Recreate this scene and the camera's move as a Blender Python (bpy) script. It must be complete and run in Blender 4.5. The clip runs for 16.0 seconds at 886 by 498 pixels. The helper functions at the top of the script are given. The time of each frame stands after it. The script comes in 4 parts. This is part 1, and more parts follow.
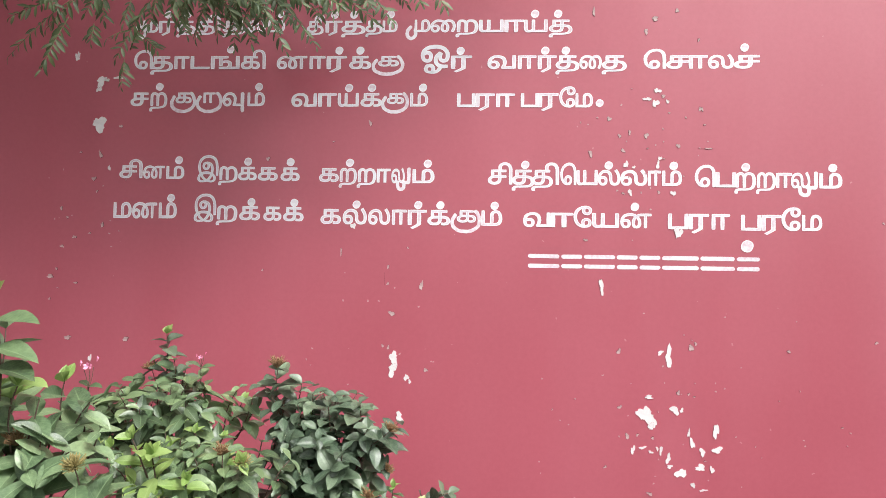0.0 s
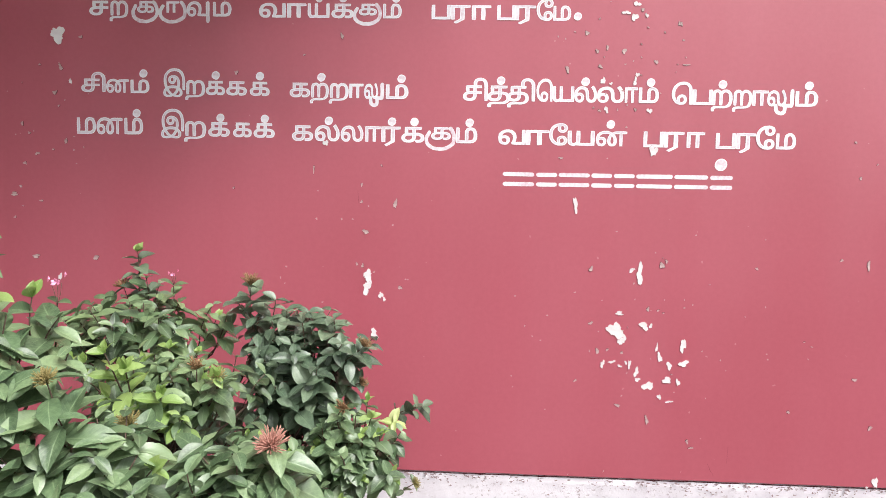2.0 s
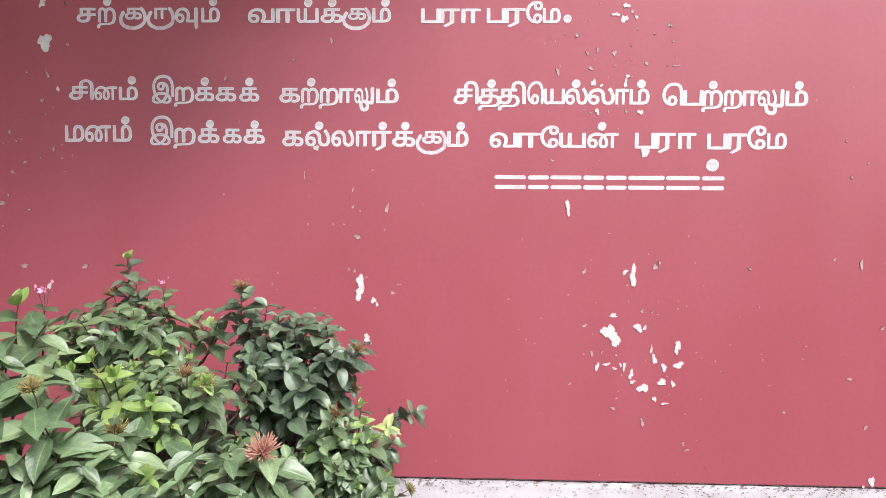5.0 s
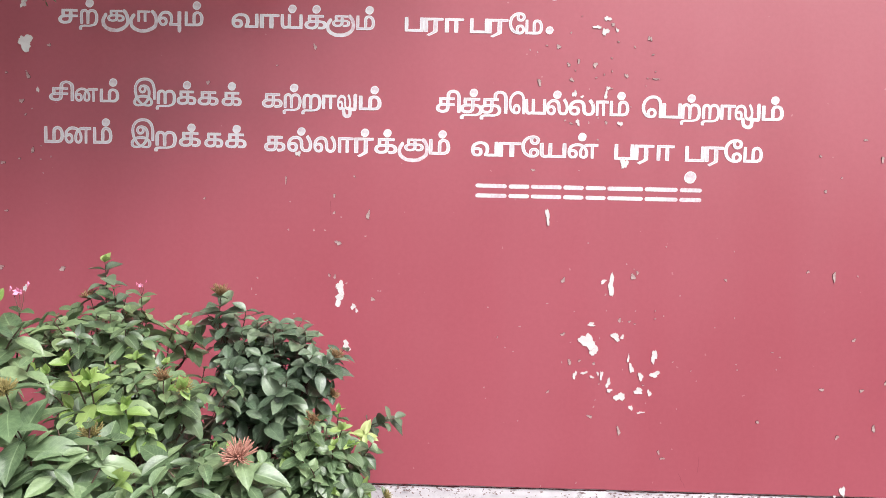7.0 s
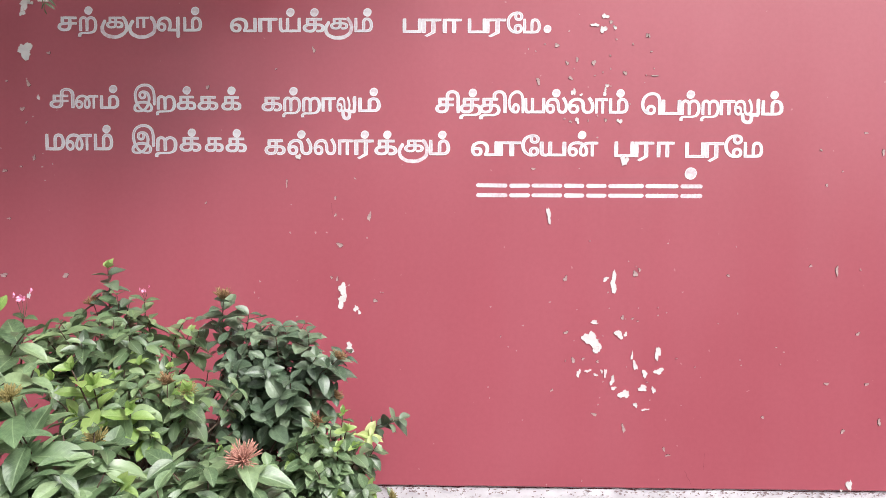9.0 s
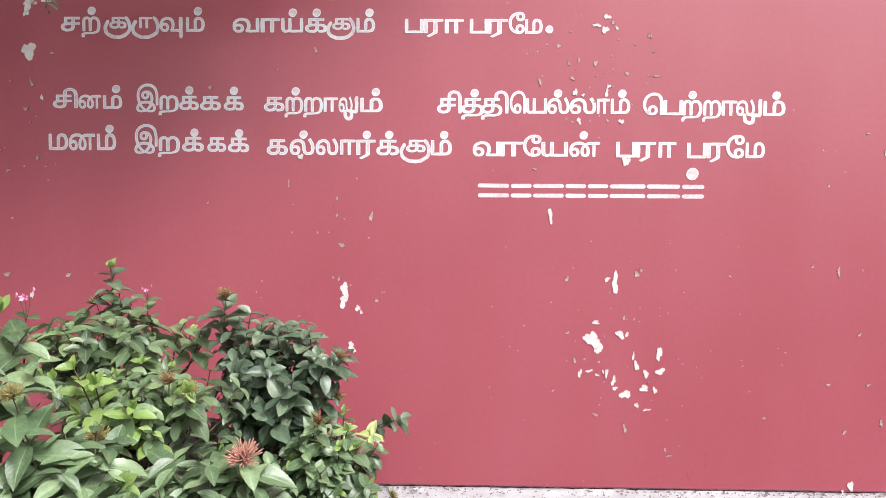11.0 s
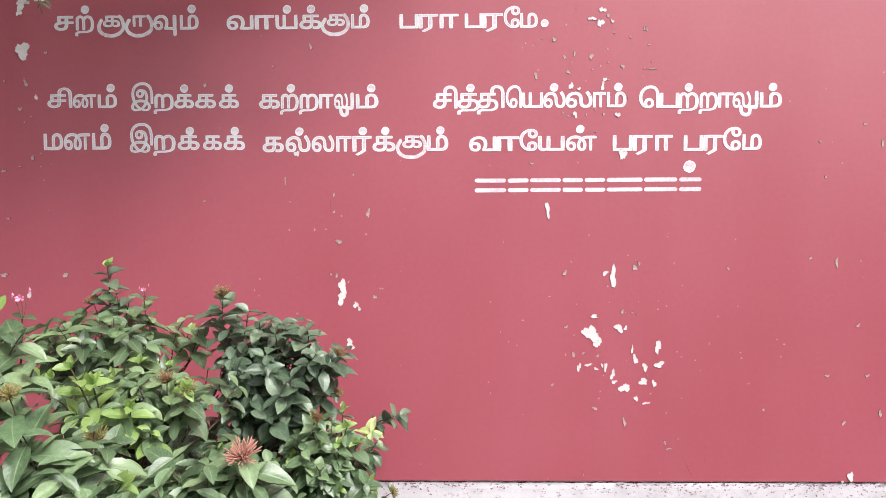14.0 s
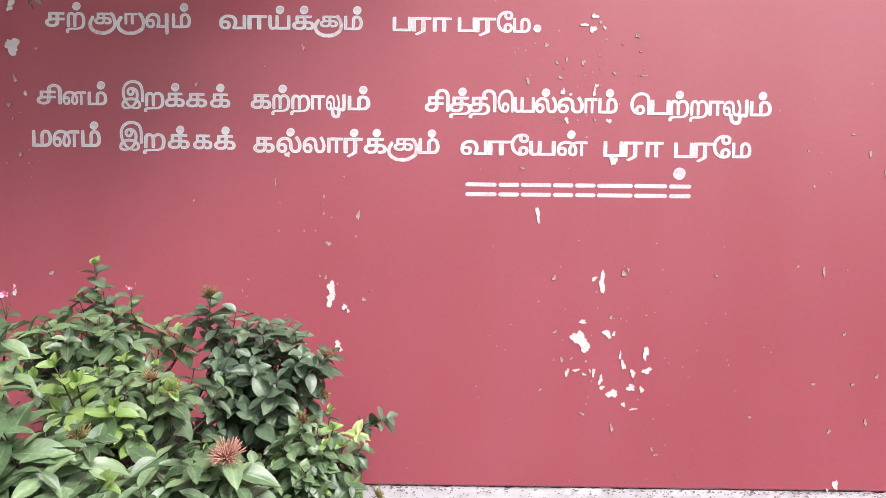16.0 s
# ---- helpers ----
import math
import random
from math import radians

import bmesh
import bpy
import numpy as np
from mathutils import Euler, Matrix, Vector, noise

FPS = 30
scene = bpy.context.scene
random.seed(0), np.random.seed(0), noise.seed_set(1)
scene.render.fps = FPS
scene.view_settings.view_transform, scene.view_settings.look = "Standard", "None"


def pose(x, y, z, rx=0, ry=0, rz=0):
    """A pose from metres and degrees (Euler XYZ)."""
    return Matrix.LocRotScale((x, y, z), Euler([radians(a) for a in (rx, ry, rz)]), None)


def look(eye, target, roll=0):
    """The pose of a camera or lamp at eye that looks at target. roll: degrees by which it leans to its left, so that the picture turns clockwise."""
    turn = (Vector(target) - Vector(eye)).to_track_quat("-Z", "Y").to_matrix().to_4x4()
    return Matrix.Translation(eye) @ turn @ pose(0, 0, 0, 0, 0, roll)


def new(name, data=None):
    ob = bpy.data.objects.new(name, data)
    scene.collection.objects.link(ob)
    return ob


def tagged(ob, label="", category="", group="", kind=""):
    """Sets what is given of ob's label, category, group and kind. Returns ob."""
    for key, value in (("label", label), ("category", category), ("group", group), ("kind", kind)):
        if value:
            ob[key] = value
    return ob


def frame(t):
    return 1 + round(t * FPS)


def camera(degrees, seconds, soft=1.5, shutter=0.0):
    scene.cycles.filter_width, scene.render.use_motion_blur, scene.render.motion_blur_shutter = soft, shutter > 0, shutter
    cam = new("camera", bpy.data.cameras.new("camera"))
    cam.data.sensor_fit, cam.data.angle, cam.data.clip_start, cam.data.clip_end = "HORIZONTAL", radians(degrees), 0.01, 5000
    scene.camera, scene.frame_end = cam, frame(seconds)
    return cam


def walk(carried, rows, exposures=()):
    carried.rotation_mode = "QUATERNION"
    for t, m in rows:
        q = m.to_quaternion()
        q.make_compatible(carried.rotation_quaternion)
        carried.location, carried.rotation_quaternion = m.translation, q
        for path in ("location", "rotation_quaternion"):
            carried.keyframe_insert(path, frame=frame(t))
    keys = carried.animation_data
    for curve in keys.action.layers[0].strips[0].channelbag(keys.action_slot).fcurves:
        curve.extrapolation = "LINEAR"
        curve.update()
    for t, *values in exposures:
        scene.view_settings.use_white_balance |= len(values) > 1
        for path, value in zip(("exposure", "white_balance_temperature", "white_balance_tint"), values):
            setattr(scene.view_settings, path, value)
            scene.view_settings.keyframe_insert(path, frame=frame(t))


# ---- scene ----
# ---- camera ----
cam = camera(63.3, 16.0, soft=0.8)
PATH = [
    (0, (0.159, -2.506, 1.45), (-0.005, -0.514, 1.515), 1.0),
    (0.5, (0.159, -2.507, 1.451), (-0.012, -0.515, 1.5), 1.3),
    (1, (0.164, -2.504, 1.445), (0.003, -0.51, 1.457), 1.4),
    (1.5, (0.166, -2.498, 1.439), (0.064, -0.502, 1.371), 1.6),
    (2, (0.169, -2.495, 1.435), (0.072, -0.503, 1.286), 1.1),
    (2.5, (0.169, -2.497, 1.435), (0.072, -0.506, 1.269), 1.1),
    (3, (0.168, -2.495, 1.429), (0.042, -0.506, 1.258), 0.4),
    (3.5, (0.173, -2.49, 1.431), (0.057, -0.499, 1.274), -0.2),
    (4, (0.172, -2.489, 1.425), (0.051, -0.496, 1.296), -0.1),
    (4.5, (0.169, -2.483, 1.421), (0.057, -0.492, 1.273), 0.3),
    (5, (0.173, -2.483, 1.425), (0.093, -0.489, 1.295), 0.4),
    (5.2, (0.182, -2.488, 1.432), (0.135, -0.492, 1.311), 1.1),
    (7.5, (0.179, -2.494, 1.424), (0.152, -0.497, 1.316), 1.2),
    (8, (0.18, -2.494, 1.425), (0.151, -0.497, 1.318), 0.7),
    (8.5, (0.182, -2.495, 1.423), (0.155, -0.498, 1.322), 0.7),
    (9, (0.184, -2.496, 1.421), (0.145, -0.499, 1.317), 0.3),
    (11.5, (0.189, -2.5, 1.423), (0.141, -0.503, 1.317), 0.4),
    (12, (0.186, -2.497, 1.419), (0.141, -0.5, 1.31), 0.3),
    (12.5, (0.187, -2.496, 1.422), (0.132, -0.5, 1.309), 0.0),
    (13, (0.19, -2.493, 1.422), (0.153, -0.497, 1.309), 0.1),
    (13.5, (0.192, -2.495, 1.423), (0.159, -0.498, 1.309), 0.1),
    (14, (0.193, -2.496, 1.421), (0.149, -0.5, 1.305), -0.3),
    (14.5, (0.196, -2.495, 1.42), (0.168, -0.498, 1.306), 0.1),
    (15, (0.194, -2.492, 1.417), (0.182, -0.495, 1.311), 0.5),
    (15.5, (0.198, -2.494, 1.425), (0.202, -0.497, 1.318), 0.8),
    (16, (0.196, -2.494, 1.416), (0.178, -0.497, 1.313), 0.6),
]
walk(cam, [(t, look(eye, target, roll)) for t, eye, target, roll in PATH], [(0.0, 0.70)])

from mathutils.geometry import delaunay_2d_cdt, interpolate_bezier

# ---- light: a bright, veiled sky ----
world = bpy.data.worlds.new("sky")
world.use_nodes = True
scene.world = world
wn = world.node_tree
sky = wn.nodes.new("ShaderNodeTexSky")
sky.sky_type, sky.sun_disc = "NISHITA", False
sky.sun_elevation, sky.sun_rotation = radians(50), radians(135)
sky.air_density, sky.dust_density = 1.0, 4.0
veil = wn.nodes.new("ShaderNodeHueSaturation")
veil.inputs["Saturation"].default_value = 0.15
wn.links.new(sky.outputs[0], veil.inputs["Color"])
wn.links.new(veil.outputs[0], wn.nodes["Background"].inputs[0])
wn.nodes["Background"].inputs[1].default_value = 0.115
sun = new("sun", bpy.data.lights.new("sun", "SUN"))
sun.data.energy, sun.data.angle, sun.data.color = 2.5, radians(22), (1.0, 0.97, 0.95)
sun.matrix_world = look((4.9, -5.0, 9.2), (0, 0, 1))


# ---- materials ----
def material(name, rough=0.6, spec=0.5):
    m = bpy.data.materials.new(name)
    m.use_nodes = True
    b = m.node_tree.nodes["Principled BSDF"]
    b.inputs["Roughness"].default_value = rough
    b.inputs["Specular IOR Level"].default_value = spec
    return m, m.node_tree, b


def node(nt, kind, **values):
    n = nt.nodes.new(kind)
    for key, value in values.items():
        n.inputs[key.replace("_", " ")].default_value = value
    return n


def noise_of(nt, scale, detail=4.0, vector=None, rough=0.55):
    n = node(nt, "ShaderNodeTexNoise", Scale=scale, Detail=detail, Roughness=rough)
    if vector:
        nt.links.new(vector, n.inputs["Vector"])
    return n.outputs["Fac"]


def ramp(nt, fac, stops):
    r = nt.nodes.new("ShaderNodeValToRGB")
    while len(r.color_ramp.elements) < len(stops):
        r.color_ramp.elements.new(0.5)
    for e, (p, c) in zip(r.color_ramp.elements, stops):
        e.position, e.color = p, (*c, 1)
    nt.links.new(fac, r.inputs["Fac"])
    return r.outputs["Color"]


def mix(nt, fac, a, b, blend="MIX"):
    n = nt.nodes.new("ShaderNodeMix")
    n.data_type, n.blend_type = "RGBA", blend
    for value, socket in ((fac, n.inputs[0]), (a, n.inputs[6]), (b, n.inputs[7])):
        if isinstance(value, bpy.types.NodeSocket):
            nt.links.new(value, socket)
        elif isinstance(value, tuple):
            socket.default_value = (*value, 1)
        else:
            socket.default_value = value
    return n.outputs[2]


def maths(nt, op, a, b=0.0):
    n = nt.nodes.new("ShaderNodeMath")
    n.operation = op
    for value, socket in ((a, n.inputs[0]), (b, n.inputs[1])):
        if isinstance(value, bpy.types.NodeSocket):
            nt.links.new(value, socket)
        else:
            socket.default_value = value
    return n.outputs[0]


def bump(nt, bsdf, height, strength, distance):
    n = node(nt, "ShaderNodeBump", Strength=strength, Distance=distance)
    nt.links.new(height, n.inputs["Height"])
    nt.links.new(n.outputs[0], bsdf.inputs["Normal"])


def place_of(nt):
    return nt.nodes.new("ShaderNodeTexCoord").outputs["Object"]


def stretched(nt, vector, x, y, z):
    n = nt.nodes.new("ShaderNodeMapping")
    n.inputs["Scale"].default_value = (x, y, z)
    nt.links.new(vector, n.inputs["Vector"])
    return n.outputs[0]


def red_paint_material():
    m, nt, b = material("red_wall_paint", 0.36, 0.95)
    at = place_of(nt)
    broad = noise_of(nt, 1.1, 3, at)
    streak = noise_of(nt, 2.0, 4, stretched(nt, at, 2.2, 1, 0.35))
    fine = noise_of(nt, 60, 5, at, 0.7)
    c = ramp(nt, broad, [(0.3, (0.428, 0.089, 0.122)), (0.7, (0.494, 0.115, 0.157))])
    c = mix(nt, 0.35, c, ramp(nt, streak, [(0.3, (0.422, 0.086, 0.118)), (0.75, (0.503, 0.122, 0.166))]))
    c = mix(nt, 0.10, c, ramp(nt, fine, [(0.35, (0.320, 0.058, 0.080)), (0.65, (0.540, 0.145, 0.190))]))
    specks = ramp(nt, noise_of(nt, 42, 2, at, 0.4), [(0.755, (0, 0, 0)), (0.775, (1, 1, 1))])
    c = mix(nt, maths(nt, "MULTIPLY", specks, 0.5), c, (0.62, 0.36, 0.36))
    nt.links.new(c, b.inputs["Base Color"])
    nt.links.new(ramp(nt, streak, [(0.3, (0.32, 0.32, 0.32)), (0.75, (0.44, 0.44, 0.44))]), b.inputs["Roughness"])
    h = maths(nt, "ADD", maths(nt, "MULTIPLY", noise_of(nt, 5, 3, at), 6.0), maths(nt, "ADD", noise_of(nt, 170, 4, at), fine))
    bump(nt, b, h, 0.16, 0.0010)
    return m


def white_paint_material(name, lo, hi, scale=30, rough=0.6):
    m, nt, b = material(name, rough, 0.4)
    at = place_of(nt)
    nt.links.new(ramp(nt, noise_of(nt, scale, 5, at, 0.65), [(0.3, lo), (0.6, hi)]), b.inputs["Base Color"])
    bump(nt, b, noise_of(nt, 150, 4, at), 0.4, 0.001)
    return m


def letter_paint_material():
    """The thin filling coat of the letters: in places the red shows through."""
    m, nt, b = material("white_letter_paint", 0.5, 0.4)
    at = place_of(nt)
    where = nt.nodes.new("ShaderNodeNewGeometry").outputs["Position"]
    c = ramp(nt, noise_of(nt, 30, 4, at, 0.7), [(0.30, (0.79, 0.73, 0.80)), (0.55, (0.91, 0.90, 0.94))])
    thin = ramp(nt, noise_of(nt, 5.5, 3, where, 0.6), [(0.40, (0, 0, 0)), (0.60, (1, 1, 1))])
    brushed = ramp(nt, noise_of(nt, 70, 4, at, 0.65), [(0.36, (1, 1, 1)), (0.60, (0.25, 0.25, 0.25))])
    c = mix(nt, maths(nt, "MULTIPLY", maths(nt, "MULTIPLY", thin, brushed), 0.62), c, (0.60, 0.33, 0.40))
    nt.links.new(c, b.inputs["Base Color"])
    bump(nt, b, noise_of(nt, 130, 3, at), 0.3, 0.001)
    return m


def plinth_material():
    m, nt, b = material("whitewashed_plaster", 0.85, 0.2)
    at = place_of(nt)
    c = ramp(nt, noise_of(nt, 7, 5, at), [(0.3, (0.62, 0.57, 0.62)), (0.6, (0.79, 0.75, 0.80))])
    spots = ramp(nt, noise_of(nt, 95, 4, stretched(nt, at, 0.8, 1, 1.0), 0.62), [(0.57, (0, 0, 0)), (0.63, (1, 1, 1))])
    patches = ramp(nt, noise_of(nt, 7, 3, stretched(nt, at, 0.6, 1, 2.5)), [(0.42, (0.05, 0.05, 0.05)), (0.62, (1, 1, 1))])
    c = mix(nt, maths(nt, "MULTIPLY", spots, maths(nt, "MULTIPLY", patches, 0.75)), c, (0.30, 0.22, 0.23))
    nt.links.new(c, b.inputs["Base Color"])
    bump(nt, b, maths(nt, "ADD", noise_of(nt, 60, 6, at, 0.7), maths(nt, "MULTIPLY", noise_of(nt, 9, 3, at), 2.0)), 0.6, 0.003)
    return m


def ground_material():
    m, nt, b = material("dark_soil", 0.95, 0.2)
    at = place_of(nt)
    c = ramp(nt, noise_of(nt, 2.5, 8, at, 0.65), [(0.3, (0.045, 0.036, 0.030)), (0.7, (0.10, 0.082, 0.066))])
    nt.links.new(c, b.inputs["Base Color"])
    bump(nt, b, noise_of(nt, 30, 8, at, 0.7), 0.8, 0.02)
    return m


def leaf_material(name, dark, mid, pale, vein, rough=0.40, through_share=0.14, spots=0.0):
    """A leaf with a pale midrib and side veins; the tone changes from leaf to leaf."""
    m, nt, b = material(name, rough, 0.75)
    uv = nt.nodes.new("ShaderNodeTexCoord").outputs["UV"]
    sep = nt.nodes.new("ShaderNodeSeparateXYZ")
    nt.links.new(uv, sep.inputs[0])
    off = maths(nt, "ABSOLUTE", maths(nt, "SUBTRACT", sep.outputs[0], 0.5))
    info = nt.nodes.new("ShaderNodeObjectInfo").outputs["Random"]
    island = nt.nodes.new("ShaderNodeNewGeometry").outputs["Random Per Island"]
    r = maths(nt, "FRACT", maths(nt, "ADD", info, island))
    c = ramp(nt, r, [(0.0, dark), (0.55, mid), (1.0, pale)])
    at = place_of(nt)
    c = mix(nt, 0.42, c, ramp(nt, noise_of(nt, 4, 6, at, 0.65), [(0.32, dark), (0.68, pale)]))
    rib = ramp(nt, off, [(0.012, (1, 1, 1)), (0.04, (0, 0, 0))])
    wave = maths(nt, "SINE", maths(nt, "MULTIPLY", maths(nt, "SUBTRACT", sep.outputs[1], maths(nt, "MULTIPLY", off, 0.55)), 62.0))
    side = ramp(nt, wave, [(0.86, (0, 0, 0)), (1.0, (1, 1, 1))])
    c = mix(nt, maths(nt, "MULTIPLY", side, 0.2), c, vein)
    c = mix(nt, maths(nt, "MULTIPLY", rib, 0.5), c, vein)
    if spots:
        dry = ramp(nt, noise_of(nt, 3.2, 5, at), [(0.66, (0, 0, 0)), (0.72, (1, 1, 1))])
        c = mix(nt, maths(nt, "MULTIPLY", dry, spots), c, (0.20, 0.13, 0.06))
    nt.links.new(c, b.inputs["Base Color"])
    bump(nt, b, maths(nt, "SUBTRACT", maths(nt, "MULTIPLY", wave, -0.05), rib), 0.25, 0.004)
    tr = nt.nodes.new("ShaderNodeBsdfTranslucent")
    nt.links.new(mix(nt, 0.5, c, pale), tr.inputs["Color"])
    ms = nt.nodes.new("ShaderNodeMixShader")
    ms.inputs[0].default_value = through_share
    nt.links.new(b.outputs[0], ms.inputs[1])
    nt.links.new(tr.outputs[0], ms.inputs[2])
    nt.links.new(ms.outputs[0], nt.nodes["Material Output"].inputs["Surface"])
    return m


def plain_material(name, lo, hi, scale, rough=0.7, depth=0.002):
    m, nt, b = material(name, rough, 0.3)
    at = place_of(nt)
    n = noise_of(nt, scale, 5, at)
    nt.links.new(ramp(nt, n, [(0.3, lo), (0.7, hi)]), b.inputs["Base Color"])
    bump(nt, b, n, 0.5, depth)
    return m


red_paint = red_paint_material()
letter_paint = letter_paint_material()
outline_paint = white_paint_material("white_outline_paint", (0.86, 0.83, 0.89), (0.94, 0.93, 0.97), 24, 0.5)
white_plaster = white_paint_material("bared_white_plaster", (0.74, 0.70, 0.71), (0.86, 0.84, 0.84))
grey_plaster = white_paint_material("bared_grey_plaster", (0.40, 0.27, 0.265), (0.62, 0.49, 0.475))
crack_dark = plain_material("crack_shadow_line", (0.22, 0.06, 0.075), (0.36, 0.10, 0.125), 40)
dark_edge = plain_material("dark_edge", (0.075, 0.025, 0.032), (0.19, 0.06, 0.075), 60)
plinth_dirt = plain_material("plinth_dirt", (0.20, 0.13, 0.14), (0.42, 0.32, 0.33), 45, 0.9)
plinth_wash = plinth_material()
blocker_grey = plain_material("sky_blocker_grey", (0.13, 0.12, 0.10), (0.26, 0.24, 0.21), 3, 0.9, 0.01)
soil = ground_material()
green_leaf = leaf_material("mature_leaf", (0.018, 0.042, 0.020), (0.094, 0.170, 0.080), (0.300, 0.410, 0.195), (0.24, 0.34, 0.18), spots=0.4)
dark_leaf = leaf_material("dark_leaf", (0.018, 0.038, 0.024), (0.080, 0.138, 0.084), (0.25, 0.33, 0.21), (0.18, 0.26, 0.16), spots=0.3)
broad_leaf = leaf_material("broad_leaf", (0.022, 0.052, 0.025), (0.100, 0.180, 0.086), (0.310, 0.425, 0.220), (0.32, 0.43, 0.24), spots=0.3)
young_leaf = leaf_material("young_leaf", (0.17, 0.30, 0.06), (0.28, 0.43, 0.11), (0.42, 0.56, 0.20), (0.44, 0.60, 0.25), 0.45, 0.3)
cream_leaf = leaf_material("cream_leaf", (0.32, 0.43, 0.12), (0.44, 0.54, 0.20), (0.58, 0.64, 0.30), (0.62, 0.68, 0.4), 0.5, 0.25)
pinnate_leaf = leaf_material("leaflet_green", (0.011, 0.030, 0.011), (0.048, 0.100, 0.034), (0.22, 0.31, 0.14), (0.22, 0.30, 0.14), 0.45, 0.25)
yellow_leaf = leaf_material("yellowed_leaflet", (0.65, 0.45, 0.05), (0.75, 0.55, 0.08), (0.8, 0.62, 0.15), (0.8, 0.65, 0.2), 0.5, 0.25)
stem_bark = plain_material("stem_bark", (0.07, 0.045, 0.035), (0.17, 0.12, 0.09), 25)
green_stem = plain_material("green_stem", (0.10, 0.13, 0.05), (0.20, 0.22, 0.10), 25)
tree_bark = plain_material("tree_bark", (0.08, 0.06, 0.045), (0.22, 0.17, 0.13), 9, 0.9, 0.01)
red_bud = plain_material("red_flower_bud", (0.36, 0.14, 0.105), (0.66, 0.38, 0.31), 60, 0.5)
brown_bud = plain_material("spent_flower_tube", (0.20, 0.12, 0.06), (0.42, 0.26, 0.14), 60, 0.6)
green_bud = plain_material("green_flower_bud", (0.22, 0.19, 0.07), (0.42, 0.35, 0.15), 60, 0.6)
pink_petal = plain_material("pink_petal", (0.78, 0.22, 0.42), (0.90, 0.42, 0.60), 40, 0.5)


# ---- building helpers ----
def link_mesh(name, me, mat, parent=None, label="", kind=""):
    me.materials.clear()
    me.materials.append(mat)
    ob = new(name, me)
    ob.parent = parent
    return tagged(ob, label, kind=kind)


def part(name, bm, mat, parent, label="", smooth=False, kind=""):
    me = bpy.data.meshes.new(name)
    bm.to_mesh(me)
    bm.free()
    if smooth:
        me.shade_smooth()
    return link_mesh(name, me, mat, parent, label, kind)


def tube(bm, points, radii, sides=6):
    """A tapered tube along points, closed at both ends."""
    points = [Vector(p) for p in points]
    rings = []
    side = Vector((0.31, 0.87, 0.39))
    for i, p in enumerate(points):
        along = (points[min(i + 1, len(points) - 1)] - points[max(i - 1, 0)]).normalized()
        side = (side - along * side.dot(along)).normalized()
        up = along.cross(side)
        rings.append([bm.verts.new(p + radii[i] * (math.cos(a) * side + math.sin(a) * up))
                      for a in (2 * math.pi * k / sides for k in range(sides))])
    for a, b in zip(rings, rings[1:]):
        for k in range(sides):
            bm.faces.new((a[k], a[(k + 1) % sides], b[(k + 1) % sides], b[k]))
    bm.faces.new(rings[0][::-1])
    bm.faces.new(rings[-1])


def bent(a, b, sag, steps=5):
    a, b = Vector(a), Vector(b)
    return [a.lerp(b, i / steps) + Vector(sag) * math.sin(math.pi * i / steps) for i in range(steps + 1)]


def turn_to(way, up=(0, 0, 1)):
    """The turn that lays +Y along way, with +Z as near to up as it goes."""
    y = Vector(way).normalized()
    x = y.cross(Vector(up))
    if x.length < 1e-4:
        x = Vector((1, 0, 0))
    x.normalize()
    z = x.cross(y)
    return Matrix((x, y, z)).transposed().to_4x4()


# ---- ground, wall, plinth ----
def ground_sheet():
    bm = bmesh.new()
    bmesh.ops.create_grid(bm, x_segments=60, y_segments=60, size=1)
    for v in bm.verts:
        far = 900 * (abs(v.co.x) ** 3)
        v.co.x = math.copysign(4 * abs(v.co.x) + far, v.co.x)
        v.co.y = math.copysign(4 * abs(v.co.y) + 900 * abs(v.co.y) ** 3, v.co.y)
        v.co.z = 0.02 * noise.noise(v.co * 1.3) if v.co.length < 12 else 0
    return tagged(part("ground", bm, soil, None, smooth=True), "bare dark brown soil below the red wall", "ground", kind="structure")


def red_wall(x0, x1, z0, z1, depth):
    """The painted plaster: its lower edge is ragged and stands a little proud of the plinth."""
    bm = bmesh.new()
    n = 900
    rows = []
    for i in range(n + 1):
        x = x0 + (x1 - x0) * i / n
        rag = 0.0022 * noise.noise(Vector((x * 9, 1, 0))) + 0.0022 * noise.noise(Vector((x * 55, 4, 0)))
        rows.append([bm.verts.new(p) for p in ((x, depth, z0), (x, 0.004, z0 + rag + 0.001), (x, 0.0, z0 + rag + 0.004), (x, 0.0, z0 + 0.03),
                                               (x, 0.0, z1), (x, depth, z1))])
    for a, b in zip(rows, rows[1:]):
        for k in range(6):
            bm.faces.new((a[k], b[k], b[(k + 1) % 6], a[(k + 1) % 6]))
    bm.faces.new(rows[0])
    bm.faces.new(rows[-1][::-1])
    bmesh.ops.recalc_face_normals(bm, faces=bm.faces)
    return tagged(part("wall_north", bm, red_paint, None), "faded red painted plaster wall with white lettering and flaking paint",
                  "wall", kind="structure")


def plinth_band(x0, x1, z1, y, depth):
    bm = bmesh.new()
    nx, nz = 260, 14
    grid = []
    for i in range(nx + 1):
        col = []
        for j in range(nz + 1):
            x, z = x0 + (x1 - x0) * i / nx, z1 * j / nz
            col.append(bm.verts.new((x, y + 0.004 * noise.noise(Vector((x * 6, 0, z * 6))), z)))
        col.append(bm.verts.new((x, depth, z1)))
        grid.append(col)
    for a, b in zip(grid, grid[1:]):
        for j in range(nz + 1):
            bm.faces.new((a[j], b[j], b[j + 1], a[j + 1]))
    return tagged(part("plinth", bm, plinth_wash, None, smooth=True), "rough whitewashed plaster plinth with grey spots and a crack", "plinth", kind="structure")


ground_sheet()
